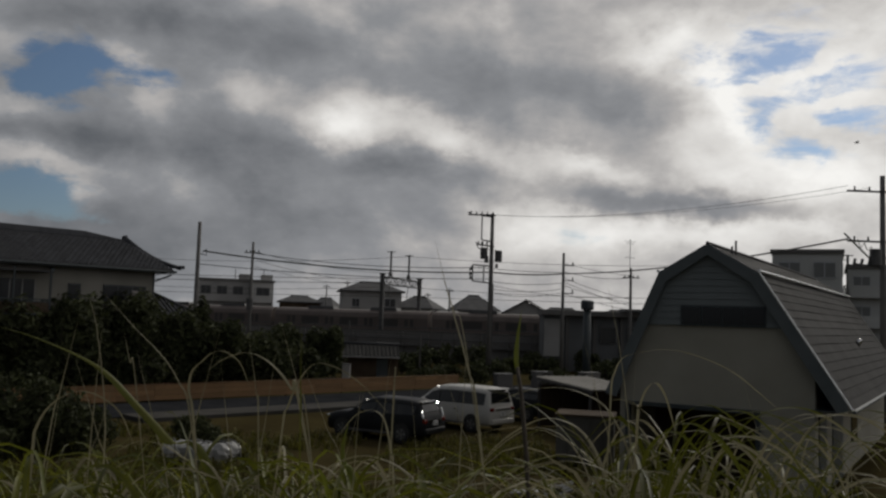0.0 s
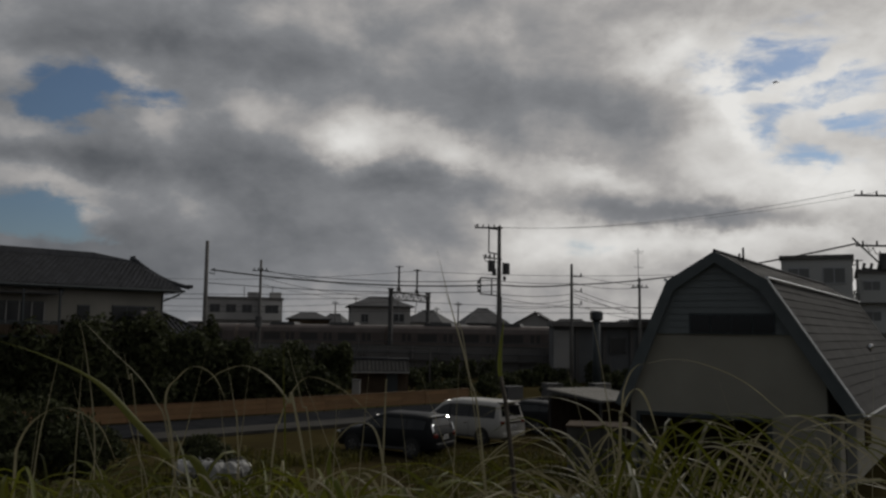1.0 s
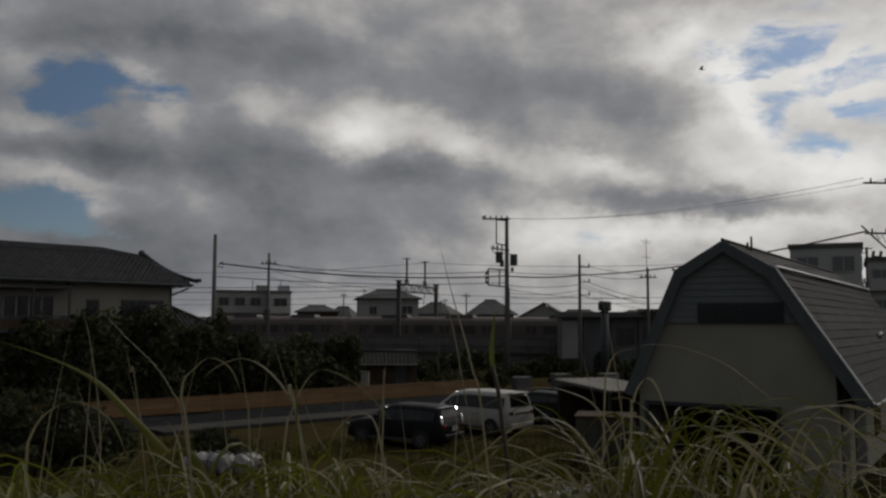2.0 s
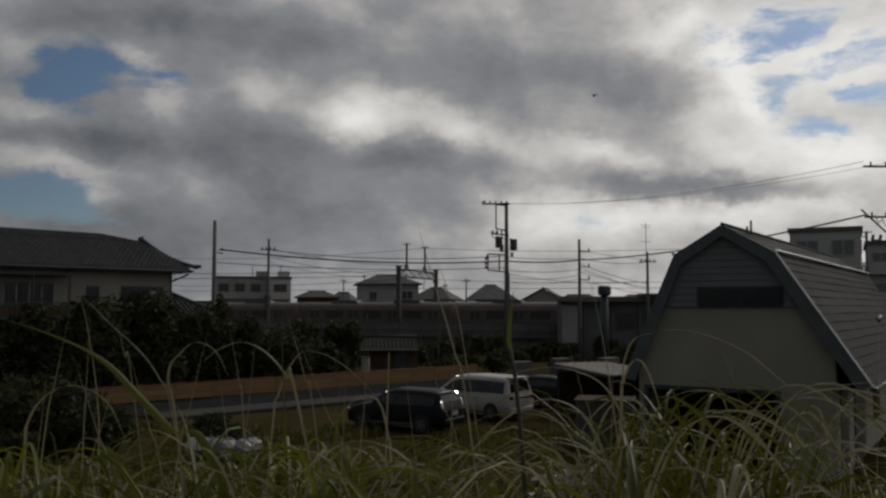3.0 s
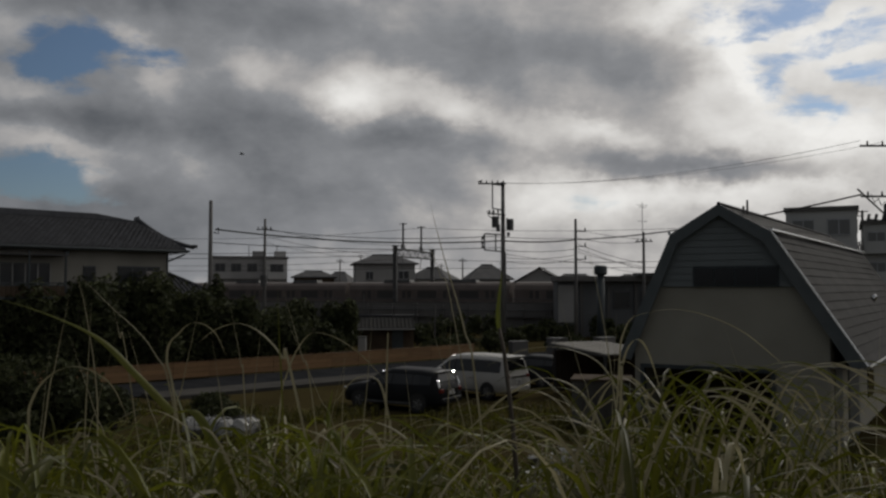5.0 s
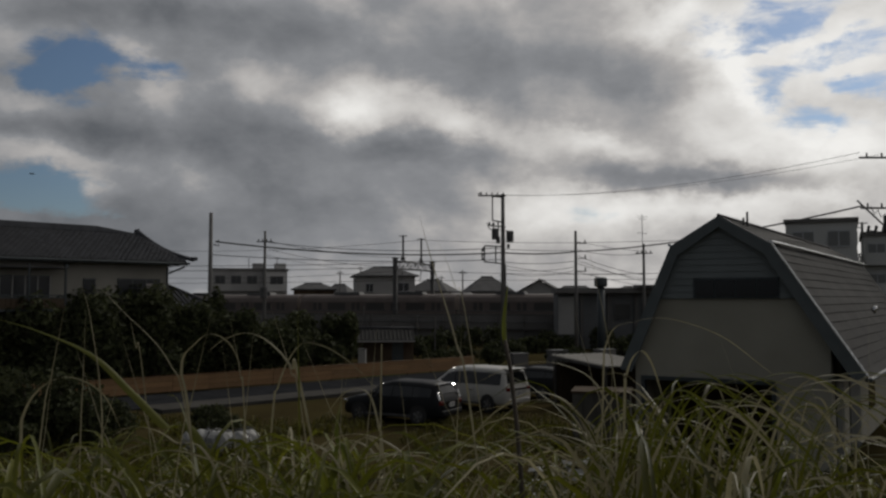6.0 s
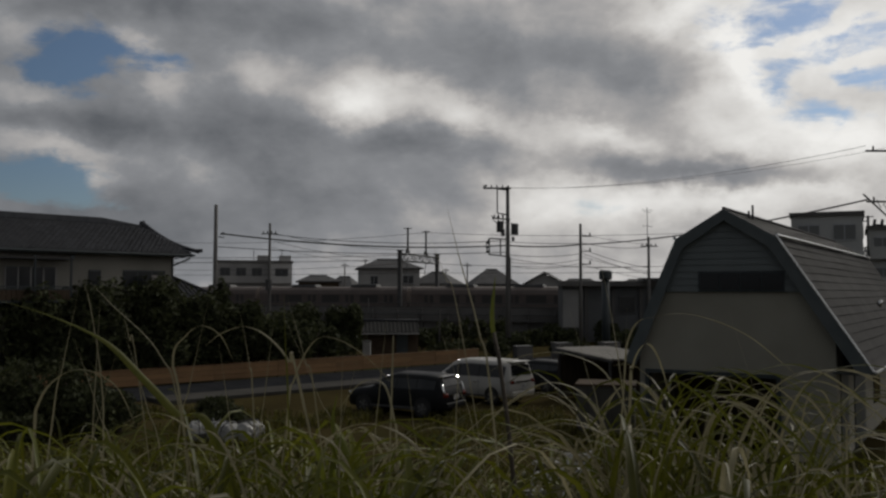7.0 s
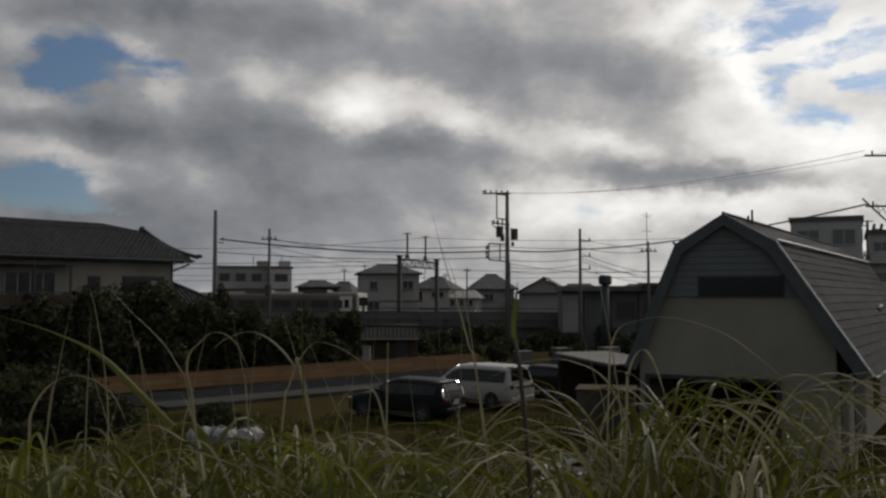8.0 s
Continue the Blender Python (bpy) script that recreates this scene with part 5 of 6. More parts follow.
# ---- trees and hedges ----


def tree(name, label, x, y, h, rx, ry, z0, seed, leaves=2600, size=0.16, category="tree"):
    e = thing(name, label, category, Matrix.Translation((x, y, 0)))
    rnd = random.Random(seed)
    tr = Form()
    tr.tube([(0, 0, -0.1), (0.05, 0, h * 0.35), (0.0, 0.05, h * 0.75)], 0.14, 8, 0.4)
    lobes = []
    for k in range(11):
        a, rr = rnd.uniform(0, 6.28), rnd.uniform(0.15, 0.75)
        c = Vector((math.cos(a) * rx * rr, math.sin(a) * ry * rr, z0 + (h - z0) * rnd.uniform(0.18, 0.80)))
        lobes.append((c, rnd.uniform(0.26, 0.44)))
        tr.tube([(0, 0, max(0.2, z0 * 0.8)), Vector((0, 0, h * 0.4)).lerp(c, 0.5), c], 0.06, 5, 0.3)
    tr.ob("trunk", BARK, e)
    cr = Form()
    for i in range(leaves):
        c, f = lobes[i % len(lobes)]
        d = Vector((rnd.gauss(0, 1), rnd.gauss(0, 1), rnd.gauss(0, 1))).normalized()
        rad = rnd.uniform(0.55, 1.08)
        p = c + Vector((d.x * rx * f * rad, d.y * ry * f * rad, d.z * (h - z0) * f * 0.9 * rad))
        s = size * rnd.uniform(0.6, 1.4)
        n = (d + Vector((rnd.gauss(0, 0.5), rnd.gauss(0, 0.5), rnd.gauss(0, 0.5)))).normalized()
        q = n.to_track_quat("Z", "Y")
        t = rnd.uniform(0, 6.28)
        ca, sa = math.cos(t), math.sin(t)
        quad = [(-1, 0), (0, -0.45), (1, 0), (0, 0.45)]
        cr.add([p + q @ Vector((s * (a * ca - b * sa), s * (a * sa + b * ca), s * 0.25 * (1 if a == 0 else 0))) for a, b in quad], [(0, 1, 2, 3)])
    cr.ob("crown", LEAF, e)
    return e


TREES = [(-16.8, 42.8, 4.5, 2.8, 2.2), (-13.6, 45.0, 4.5, 2.6, 2.0), (-20.0, 42.0, 4.2, 2.8, 2.2), (-10.8, 48.0, 3.9, 2.5, 2.0),
         (-14.3, 51.5, 4.5, 1.3, 1.2), (-11.6, 53.0, 3.6, 2.3, 1.9), (-8.4, 55.5, 3.6, 2.3, 2.0), (-8.4, 51.0, 3.0, 2.2, 1.6), (-23.2, 40.5, 4.0, 2.6, 2.2),
         (-15.2, 44.0, 3.4, 2.4, 1.8), (-12.2, 47.0, 3.2, 2.2, 1.8), (-18.4, 42.4, 3.4, 2.4, 1.8), (-9.4, 50.0, 2.8, 2.2, 1.8), (-6.6, 54.6, 2.7, 2.0, 1.6), (-5.0, 57.4, 3.5, 1.7, 1.5),
         (-16.4, 44.4, 4.9, 1.9, 1.6), (-14.6, 45.6, 4.7, 1.9, 1.6), (-12.6, 46.6, 4.5, 1.8, 1.5), (-11.9, 50.4, 5.5, 1.25, 1.1)]
for k, (x, y, h, rx, ry) in enumerate(TREES):
    tree("tree", "dark dense evergreen garden tree behind the board fence", x - 1.5, y + 1.6, h + (0.5 if k < 5 else 0.2), rx, ry, 0.3, 20 + k, 3400, 0.19)
rs = random.Random(77)
for k in range(22):
    x = -19.0 + k * 2.1 + rs.uniform(-0.6, 0.6)
    tree("shrub", "dark tangled shrub at the foot of the railway wall", x, 78.0 + rs.uniform(-3, 3), rs.uniform(1.3, 2.4), 1.7, 1.2, 0.05, 160 + k, 700, 0.20, "shrub")
for k in range(12):
    x = -8.5 + k * 2.1 + rs.uniform(-0.5, 0.5)
    y = 70 + rs.uniform(-2, 3) if k % 2 else 63 + rs.uniform(-1.0, 2.0)
    if y < 68 and -6.6 < x < -1.5:
        y = 71.0
    tree("shrub", "dark leafy shrub in front of the railway wall", x, y, rs.uniform(0.9, 1.6), 1.4, 1.0, 0.1, 60 + k, 900, 0.15, "shrub")
for k, (x, y, h) in enumerate(((-8.4, 32.0, 0.9), (-7.4, 31.0, 0.7), (-15.0, 34.2, 1.9), (-13.0, 31.0, 1.4), (-17.2, 34.8, 2.1), (-19.0, 35.5, 2.2), (-16.0, 31.5, 1.7), (-11.2, 30.2, 1.0), (-13.4, 27.5, 0.9), (-15.0, 28.4, 1.1))):
    tree("shrub", "low dark bush on the yard edge", x, y, h, 1.0, 0.7, 0.02, 80 + k, 700, 0.10, "shrub")

for k, (x, y, h) in enumerate(((-13.7, 29.0, 2.4), (-12.2, 29.6, 2.3), (-15.0, 30.2, 2.5), (-11.5, 28.8, 1.9))):
    tree("shrub", "tall dark rank bush at the yard edge before the fence", x, y, h, 1.35, 1.0, 0.02, 120 + k, 1900, 0.12, "shrub")

# ---- loose things in the yard ----


def bundle(x, y, m, label):
    e = thing("plastic_bundle", label, "bundle", Matrix.Translation((x, y, 0)) @ m, group="rolled plastic sheets")
    rnd = random.Random(int(x * 100))
    f = Form()
    n, k = 14, 9
    vs, fs = [], []
    for i in range(k):
        r = 0.36 * (0.55 if i in (0, k - 1) else 1.0)
        for j in range(n):
            a = 6.283 * j / n
            rr = r * (1 + rnd.uniform(-0.12, 0.12))
            vs.append((-0.55 + 1.1 * i / (k - 1), rr * math.cos(a), 0.33 + rr * math.sin(a) * 0.9))
    for i in range(k - 1):
        for j in range(n):
            fs.append((i * n + j, i * n + (j + 1) % n, (i + 1) * n + (j + 1) % n, (i + 1) * n + j))
    fs += [tuple(range(n - 1, -1, -1)), tuple((k - 1) * n + j for j in range(n))]
    f.add(vs, fs).ob("roll", VINYL, e)
    for x0 in (-0.2, 0.25):
        Form().tube([(x0, 0.42 * math.cos(a * 0.524), 0.33 + 0.39 * math.sin(a * 0.524)) for a in range(13)], 0.025, 5).ob("strap", STEEL, e)


bundle(-7.6, 28.0, pose(0, 0, 0, 0, 0, 20), "white rolled plastic sheet lying in the weeds")
bundle(-6.9, 27.7, pose(0, 0, 0, 0, 0, -35), "white rolled plastic sheet tied with dark straps")
bundle(-6.2, 27.9, pose(0, 0, 0, 0, 0, 65), "crumpled white plastic sheet roll")


def debris(x, y, seed):
    e = thing("plastic_scrap", "crumpled pale plastic scrap on the ground", "scrap", Matrix.Translation((x, y, bank(x, y))), group="plastic scraps")
    rnd = random.Random(seed)
    n = 5
    vs = [((i / 4 - 0.5) * 0.9 + rnd.uniform(-0.1, 0.1), (j / 4 - 0.5) * 0.7 + rnd.uniform(-0.1, 0.1), rnd.uniform(0.0, 0.28)) for j in range(n) for i in range(n)]
    fs = [(j * n + i, j * n + i + 1, (j + 1) * n + i + 1, (j + 1) * n + i) for j in range(n - 1) for i in range(n - 1)]
    o = Form().add(vs, fs).ob("sheet", VINYL, e)
    sm = o.modifiers.new("thick", "SOLIDIFY")
    sm.thickness = 0.015


for k, (x, y) in enumerate(((2.6, 22), (3.4, 23.2), (2.4, 20.5), (3.1, 20.8), (4.0, 21.7), (2.9, 24.0), (3.9, 25))):
    debris(x, y, 300 + k)

# ---- weeds over the yard ----


def yard_weeds():
    rnd = random.Random(5)
    f = Form()
    for i in range(14000):
        x, y = rnd.uniform(-20, 12), rnd.uniform(11, 35)
        if noise.noise(Vector((x * 0.22, y * 0.22, 3.0))) < -0.08:
            continue
        z = bank(x, y) - 0.03
        h = rnd.uniform(0.10, 0.42)
        for k in range(3):
            a = rnd.uniform(0, 6.283)
            w = rnd.uniform(0.015, 0.035)
            r = h * rnd.uniform(0.3, 0.9)
            dx, dy = math.cos(a), math.sin(a)
            px, py = x + rnd.uniform(-0.1, 0.1), y + rnd.uniform(-0.1, 0.1)
            f.add([(px - dy * w, py + dx * w, z), (px + dy * w, py - dx * w, z), (px + dx * r * 0.5 + dy * w * 0.8, py + dy * r * 0.5 - dx * w * 0.8, z + h * 0.8),
                   (px + dx * r * 0.5 - dy * w * 0.8, py + dy * r * 0.5 + dx * w * 0.8, z + h * 0.8), (px + dx * r, py + dy * r, z + h * 0.85)],
                  [(0, 1, 2, 3), (3, 2, 4)])
    tagged(f.ob("weeds", YARDWEED), "patchy low olive and browned weeds over the yard", "weeds", kind="stuff")


yard_weeds()

# ---- grass on the levee ----


def blade(f, base, reach, up, heading, droop, width, rnd, seg=12):
    """One arching blade: rises by up, leans out by reach, tip droops."""
    hx, hy = math.cos(heading), math.sin(heading)
    side = Vector((-hy, hx, 0))
    pts = []
    peak = 1.0 - 0.5 * droop
    for i in range(seg + 1):
        t = i / seg
        out = reach * (t ** 1.5)
        z = up * (1 - (1 - t / peak) ** 2)
        pts.append(Vector(base) + Vector((hx * out, hy * out, z)))
    ribbon(f, pts, width, side, rnd.uniform(-0.6, 0.6))


def ribbon(f, pts, width, side, twist=0.0):
    vs, fs = [], []
    n = len(pts) - 1
    for i, p in enumerate(pts):
        t = i / n
        w = width * (0.55 + 0.9 * t - 1.42 * t * t) if t > 0.0 else width * 0.5
        w = max(w, width * 0.04)
        d = (pts[min(i + 1, n)] - pts[max(i - 1, 0)]).normalized()
        s = (Matrix.Rotation(twist * t * 2, 3, d) @ side).normalized()
        keel = d.cross(s) * (w * 0.22)
        vs += [p - s * w * 0.5, p - keel, p + s * w * 0.5]
    for i in range(n):
        a, b = 3 * i, 3 * i + 3
        fs += [(a, a + 1, b + 1, b), (a + 1, a + 2, b + 2, b + 1)]
    f.add(vs, fs)


clumps = []


def grass_clump(x, y, count, hmin, hmax, spread, dry, seed, width=0.011, label="tuft of tall green silver grass on the levee"):
    rnd = random.Random(seed)
    z = bank(x, y)
    e = thing("grass_clump", label, "grass", Matrix.Translation((x, y, z)), group="grass clumps")
    g, d = Form(), Form()
    for i in range(count):
        f = d if rnd.random() < dry else g
        r = spread * math.sqrt(rnd.random())
        a = rnd.uniform(0, 6.283)
        bx, by = r * math.cos(a), r * math.sin(a)
        up = rnd.uniform(hmin, hmax)
        blade(f, (bx, by, bank(x + bx, y + by) - z - 0.05), up * rnd.uniform(0.2, 0.85), up, rnd.uniform(0, 6.283), rnd.uniform(0.1, 0.9), width * rnd.uniform(0.6, 1.5), rnd)
    if g.f:
        tagged(g.ob("green_tuft", GRASS, e, smooth=True), kind="stuff")
    if d.f:
        tagged(d.ob("dry_tuft", DRYGRASS, e, "pale dry blades", smooth=True), kind="stuff")
    clumps.append((e, seed))
    return e


def make_grass():
    rnd = random.Random(11)
    # dense sward near the lower edge
    k = 0
    for y in (1.6, 2.0, 2.5, 3.1, 3.9):
        n = int(2 * 0.62 * y / 0.36) + 1
        for i in range(n):
            x = -0.62 * y + 1.24 * y * (i + rnd.uniform(0.2, 0.8)) / n
            u = x / y
            middle = -0.04 < u < 0.19
            rise = 0.152 if u < -0.04 else (0.192 if middle else (0.150 if u < 0.36 else 0.172))
            top = 4.8 - rise * y - bank(x, y)          # how far the sward rises
            green = u < 0.12
            count = 32 if middle else (54 if green else (36 if u < 0.36 else 22))
            grass_clump(x, y, count, top * 0.55, top * 1.02, 0.30, 0.05 if u < -0.25 else (0.12 if green else 0.32), 100 + k, 0.020 if green else 0.019)
            k += 1
    # taller tufts
    for x, y, h, n, dry in ((0.62, 2.3, 1.38, 32, 0.4), (0.80, 2.5, 1.38, 32, 0.4), (0.52, 2.2, 1.30, 24, 0.4), (-0.30, 2.3, 1.26, 34, 0.2),
                            (1.02, 2.4, 1.22, 16, 0.4), (-0.75, 2.3, 1.22, 22, 0.4), (0.24, 2.3, 1.06, 12, 0.3), (-0.55, 2.4, 1.20, 20, 0.4), (-0.02, 2.5, 1.08, 12, 0.3),
                            (0.68, 2.0, 1.30, 24, 0.4), (0.92, 2.1, 1.22, 14, 0.4), (-0.19, 2.1, 1.16, 22, 0.1), (0.38, 2.2, 1.18, 12, 0.5)):
        grass_clump(x, y, n, h * 0.74, h, 0.20, dry, 400 + k, 0.017, "tall arching tuft of half-dry silver grass")
        k += 1


make_grass()


def levee_grass():
    """Grass over the rest of the levee, on its crown and down its slope."""
    rnd = random.Random(8)
    f = Form()
    for i in range(26000):
        x, y = rnd.uniform(-16, 16), rnd.uniform(-9, 10)
        if y < 4.6 and y > -0.6 and abs(x) < 0.62 * max(y, 0.0) + 0.7:
            continue
        tall = 0.75 if y > 1.0 else 0.45
        h = tall * rnd.uniform(0.45, 1.0) * (0.8 if abs(x) < 0.7 * y else 1.0)
        a, w = rnd.uniform(0, 6.283), rnd.uniform(0.005, 0.011)
        dx, dy = math.cos(a), math.sin(a)
        r = h * rnd.uniform(0.2, 0.7)
        z = bank(x, y) - 0.05
        vs = []
        for t, lift, ww in ((0.0, 0.0, 0.7), (0.35, 0.55, 1.0), (0.7, 0.92, 0.8)):
            o = r * t ** 1.5
            vs += [(x + dx * o - dy * w * ww, y + dy * o + dx * w * ww, z + h * lift), (x + dx * o + dy * w * ww, y + dy * o - dx * w * ww, z + h * lift)]
        vs.append((x + dx * r, y + dy * r, z + h * 0.9))
        f.add(vs, [(0, 1, 3, 2), (2, 3, 5, 4), (4, 5, 6)])
    tagged(f.ob("levee_grass", GRASS, smooth=True), "rank green grass over the levee bank", "grass", kind="stuff")


levee_grass()


def stalk(points, y, width, mat, label):
    """A single long blade through a few (x, z) places at distance y; its foot stands on the bank."""
    c = [Vector((a, y, b)) for a, b in points]
    lean = (c[0].x - c[1].x) / max(c[1].z - c[0].z, 0.05)
    drop = c[0].z - bank(0, y) + 0.03
    foot = Vector((c[0].x + max(-0.5, min(0.5, lean)) * drop * 0.6, y, bank(0, y) - 0.03))
    c = [foot] + c
    pts = []
    ext = [c[0] * 2 - c[1]] + c + [c[-1] * 2 - c[-2]]
    for i in range(1, len(ext) - 2):
        p0, p1, p2, p3 = ext[i - 1:i + 3]
        for k in range(9):
            t = k / 9
            pts.append(0.5 * (2 * p1 + (p2 - p0) * t + (2 * p0 - 5 * p1 + 4 * p2 - p3) * t * t + (3 * p1 - p0 - 3 * p2 + p3) * t ** 3))
    pts.append(c[-1])
    e = thing("grass_stalk", label, "grass", Matrix.Translation(foot), group="long grass stalks")
    f = Form()
    ribbon(f, [p - foot for p in pts], width * (1.0 if len(points) < 4 else 1.35), Vector((0.9, 0.4, 0.1)).normalized(), 0.3)
    f.ob("blade", mat, e, smooth=True)
    clumps.append((e, int(abs(points[0][0]) * 1000) + 7))


def arching_blades():
    """Long single blades that fountain out of the tall tufts and bow over, most of them with the wind."""
    rnd = random.Random(29)
    roots = [(0.48, 26), (0.64, 26), (0.78, 12), (0.30, 8), (-0.28, 16), (-0.62, 8), (-0.95, 8), (1.05, 3), (0.02, 8)]
    for root, count in roots:
        for i in range(count):
            x, y = root + rnd.gauss(0, 0.07), rnd.uniform(1.9, 2.6)
            s = 1 if rnd.random() < 0.68 else -1
            low = 0.085 if 0.4 < root < 0.9 else 0.150
            top = 4.8 - y * rnd.uniform(low, low + 0.085)
            r, d = rnd.uniform(0.14, 0.36), rnd.uniform(0.05, 0.20)
            pts = [(x, top - 0.40), (x + s * r * 0.10, top - 0.20), (x + s * r * 0.36, top - 0.045), (x + s * r * 0.74, top),
                   (x + s * r * 1.12, top - d * 0.40), (x + s * r * 1.42, top - d * 1.05)]
            dry = rnd.random() < 0.38
            stalk(pts, y, rnd.uniform(0.008, 0.018), DRYGRASS if dry else GRASS, "pale arching blade of dry grass" if dry else "green arching blade of grass")


arching_blades()


def thin_stalks():
    """Straight seed stalks that stand above the grass and lean with the wind."""
    rnd = random.Random(41)
    for i in range(22):
        x = rnd.uniform(-1.15, 0.25) if i < 16 else rnd.uniform(0.3, 1.05)
        y = rnd.uniform(1.9, 2.5)
        top = 4.8 - y * rnd.uniform(0.0, 0.075)
        s = rnd.uniform(-0.16, 0.10)
        pts = [(x, top - 0.40), (x + s * 0.45, top - 0.20), (x + s, top)]
        stalk(pts, y, rnd.uniform(0.0035, 0.006), DRYGRASS, "thin pale stalk of dry grass")


thin_stalks()


stalk([(-0.549, 4.358), (-0.678, 4.487), (-0.763, 4.573), (-0.863, 4.666), (-1.006, 4.730), (-1.140, 4.768)], 2.2, 0.028, GRASS, "long green blade leaning over the bank")
stalk([(-0.628, 4.408), (-0.661, 4.623), (-0.628, 4.687), (-0.589, 4.711), (-0.542, 4.687), (-0.509, 4.623)], 2.2, 0.007, DRYGRASS, "pale dry blade bent into an arch")
stalk([(-0.628, 4.423), (-0.692, 4.637), (-0.814, 4.766), (-0.885, 4.837)], 2.2, 0.004, DRYGRASS, "thin pale stalk of dry grass")
stalk([(-0.357, 4.510), (-0.395, 4.615), (-0.454, 4.682), (-0.514, 4.707), (-0.574, 4.689), (-0.616, 4.657)], 2.3, 0.008, DRYGRASS, "pale dry blade bent into an arch")
stalk([(-0.478, 4.465), (-0.492, 4.608), (-0.520, 4.751)], 2.2, 0.005, DRYGRASS, "thin pale stalk of dry grass")
stalk([(-0.320, 4.465), (-0.356, 4.623), (-0.406, 4.787)], 2.2, 0.005, DRYGRASS, "thin pale stalk of dry grass")
stalk([(-0.366, 4.465), (-0.373, 4.637), (-0.377, 4.801)], 2.2, 0.007, GRASS, "upright green stalk of grass")
stalk([(-0.425, 4.405), (-0.402, 4.570), (-0.350, 4.671), (-0.290, 4.674), (-0.215, 4.630), (-0.141, 4.555)], 2.3, 0.006, DRYGRASS, "pale drooping blade of dry grass")
stalk([(0.099, 4.496), (0.062, 4.704), (0.014, 4.873), (-0.018, 4.996)], 2.0, 0.006, DRYGRASS, "thin tall stalk before the sky")
stalk([(0.070, 4.644), (0.022, 4.835), (-0.022, 4.945)], 2.1, 0.004, DRYGRASS, "thin tall stalk before the sky")


def leafy_stem():
    """A dark reed stem with one broad fresh leaf at its head."""
    foot = Vector((0.200, 2.1, bank(0, 2.1) - 0.03))
    e = thing("reed_stem", "dark upright reed stem with a fresh yellow-green leaf", "reed", Matrix.Translation(foot))
    pts = [(0.200, 3.22), (0.196, 3.80), (0.192, 4.317), (0.179, 4.481), (0.160, 4.640), (0.148, 4.700)]
    Form().tube([Vector((a, 2.1, b)) - foot for a, b in pts], 0.0075, 7, 0.6).ob("stem", BARK, e, smooth=True)
    f = Form()
    ribbon(f, [Vector((a, 2.1 + 0.004 * k, b)) - foot for k, (a, b) in enumerate(((0.149, 4.690), (0.146, 4.715), (0.146, 4.745), (0.149, 4.780), (0.153, 4.810), (0.156, 4.838)))], 0.021, Vector((0.9, 0.4, 0.1)).normalized(), 0.3)
    f.ob("leaf", YOUNG, e, "broad yellow-green leaf", smooth=True)
    for k, (z, s, r) in enumerate(((3.9, 1, 0.22), (4.15, -1, 0.26), (4.32, 1, 0.24), (4.42, -1, 0.18))):
        g = Form()
        x0 = 0.196 - 0.02 * (z - 3.8)
        ribbon(g, [Vector((x0 + s * r * t, 2.1 - 0.03 * k, z + r * (1.1 * t - 1.0 * t * t))) - foot for t in (0, 0.15, 0.3, 0.5, 0.7, 0.85, 1.0)], 0.014, Vector((0.3, 0.9, 0.1)).normalized(), 0.4)
        g.ob("leaf", GRASS, e, smooth=True)
    clumps.append((e, 55))


leafy_stem()


def broad_tuft(x, y, count, top, seed):
    """A low tuft of broad, upright fresh leaves."""
    rnd = random.Random(seed)
    e = thing("grass_clump", "broad-leaved bright green tuft on the levee", "grass", Matrix.Translation((x, y, bank(x, y))), group="grass clumps")
    g = Form()
    for i in range(count):
        up = top * rnd.uniform(0.72, 1.0)
        blade(g, (rnd.gauss(0, 0.05), rnd.gauss(0, 0.05), -0.03), up * rnd.uniform(0.10, 0.34), up, rnd.uniform(0, 6.283), rnd.uniform(0.0, 0.5), rnd.uniform(0.020, 0.034), rnd)
    tagged(g.ob("leaves", YOUNG, e, smooth=True), kind="stuff")
    clumps.append((e, seed))


for x, y, n, top, seed in ((-0.22, 2.2, 16, 1.26, 801), (-0.12, 2.3, 12, 1.14, 802), (-0.42, 2.2, 8, 1.05, 803), (-0.52, 2.0, 7, 1.08, 804), (0.44, 2.3, 8, 1.24, 805), (0.70, 2.2, 8, 1.22, 806)):
    broad_tuft(x, y, n, top, seed)
stalk([(-0.206, 4.294), (-0.263, 4.451), (-0.255, 4.544)], 2.2, 0.030, YOUNG, "broad upright green blade")
stalk([(0.466, 4.294), (0.452, 4.523), (0.420, 4.751), (0.380, 4.937)], 2.2, 0.006, DRYGRASS, "tall thin stalk of dry grass")
stalk([(0.450, 4.450), (0.472, 4.689), (0.547, 4.737), (0.644, 4.740), (0.771, 4.695), (0.868, 4.622), (0.921, 4.577)], 2.3, 0.007, DRYGRASS, "long pale blade arching over")
stalk([(0.466, 4.465), (0.475, 4.608), (0.506, 4.666), (0.538, 4.637), (0.573, 4.523)], 2.2, 0.011, DRYGRASS, "pale folded blade of dry grass")
stalk([(0.888, 4.322), (0.902, 4.465), (0.927, 4.543), (0.967, 4.534), (0.992, 4.408)], 2.2, 0.010, DRYGRASS, "pale folded blade of dry grass")
stalk([(0.540, 4.279), (0.462, 4.544), (0.353, 4.622), (0.228, 4.622), (0.119, 4.575)], 2.4, 0.009, DRYGRASS, "long pale blade arching over")
stalk([(0.562, 4.316), (0.592, 4.510), (0.682, 4.600), (0.771, 4.570), (0.861, 4.450)], 2.3, 0.011, GRASS, "green arching blade of grass")
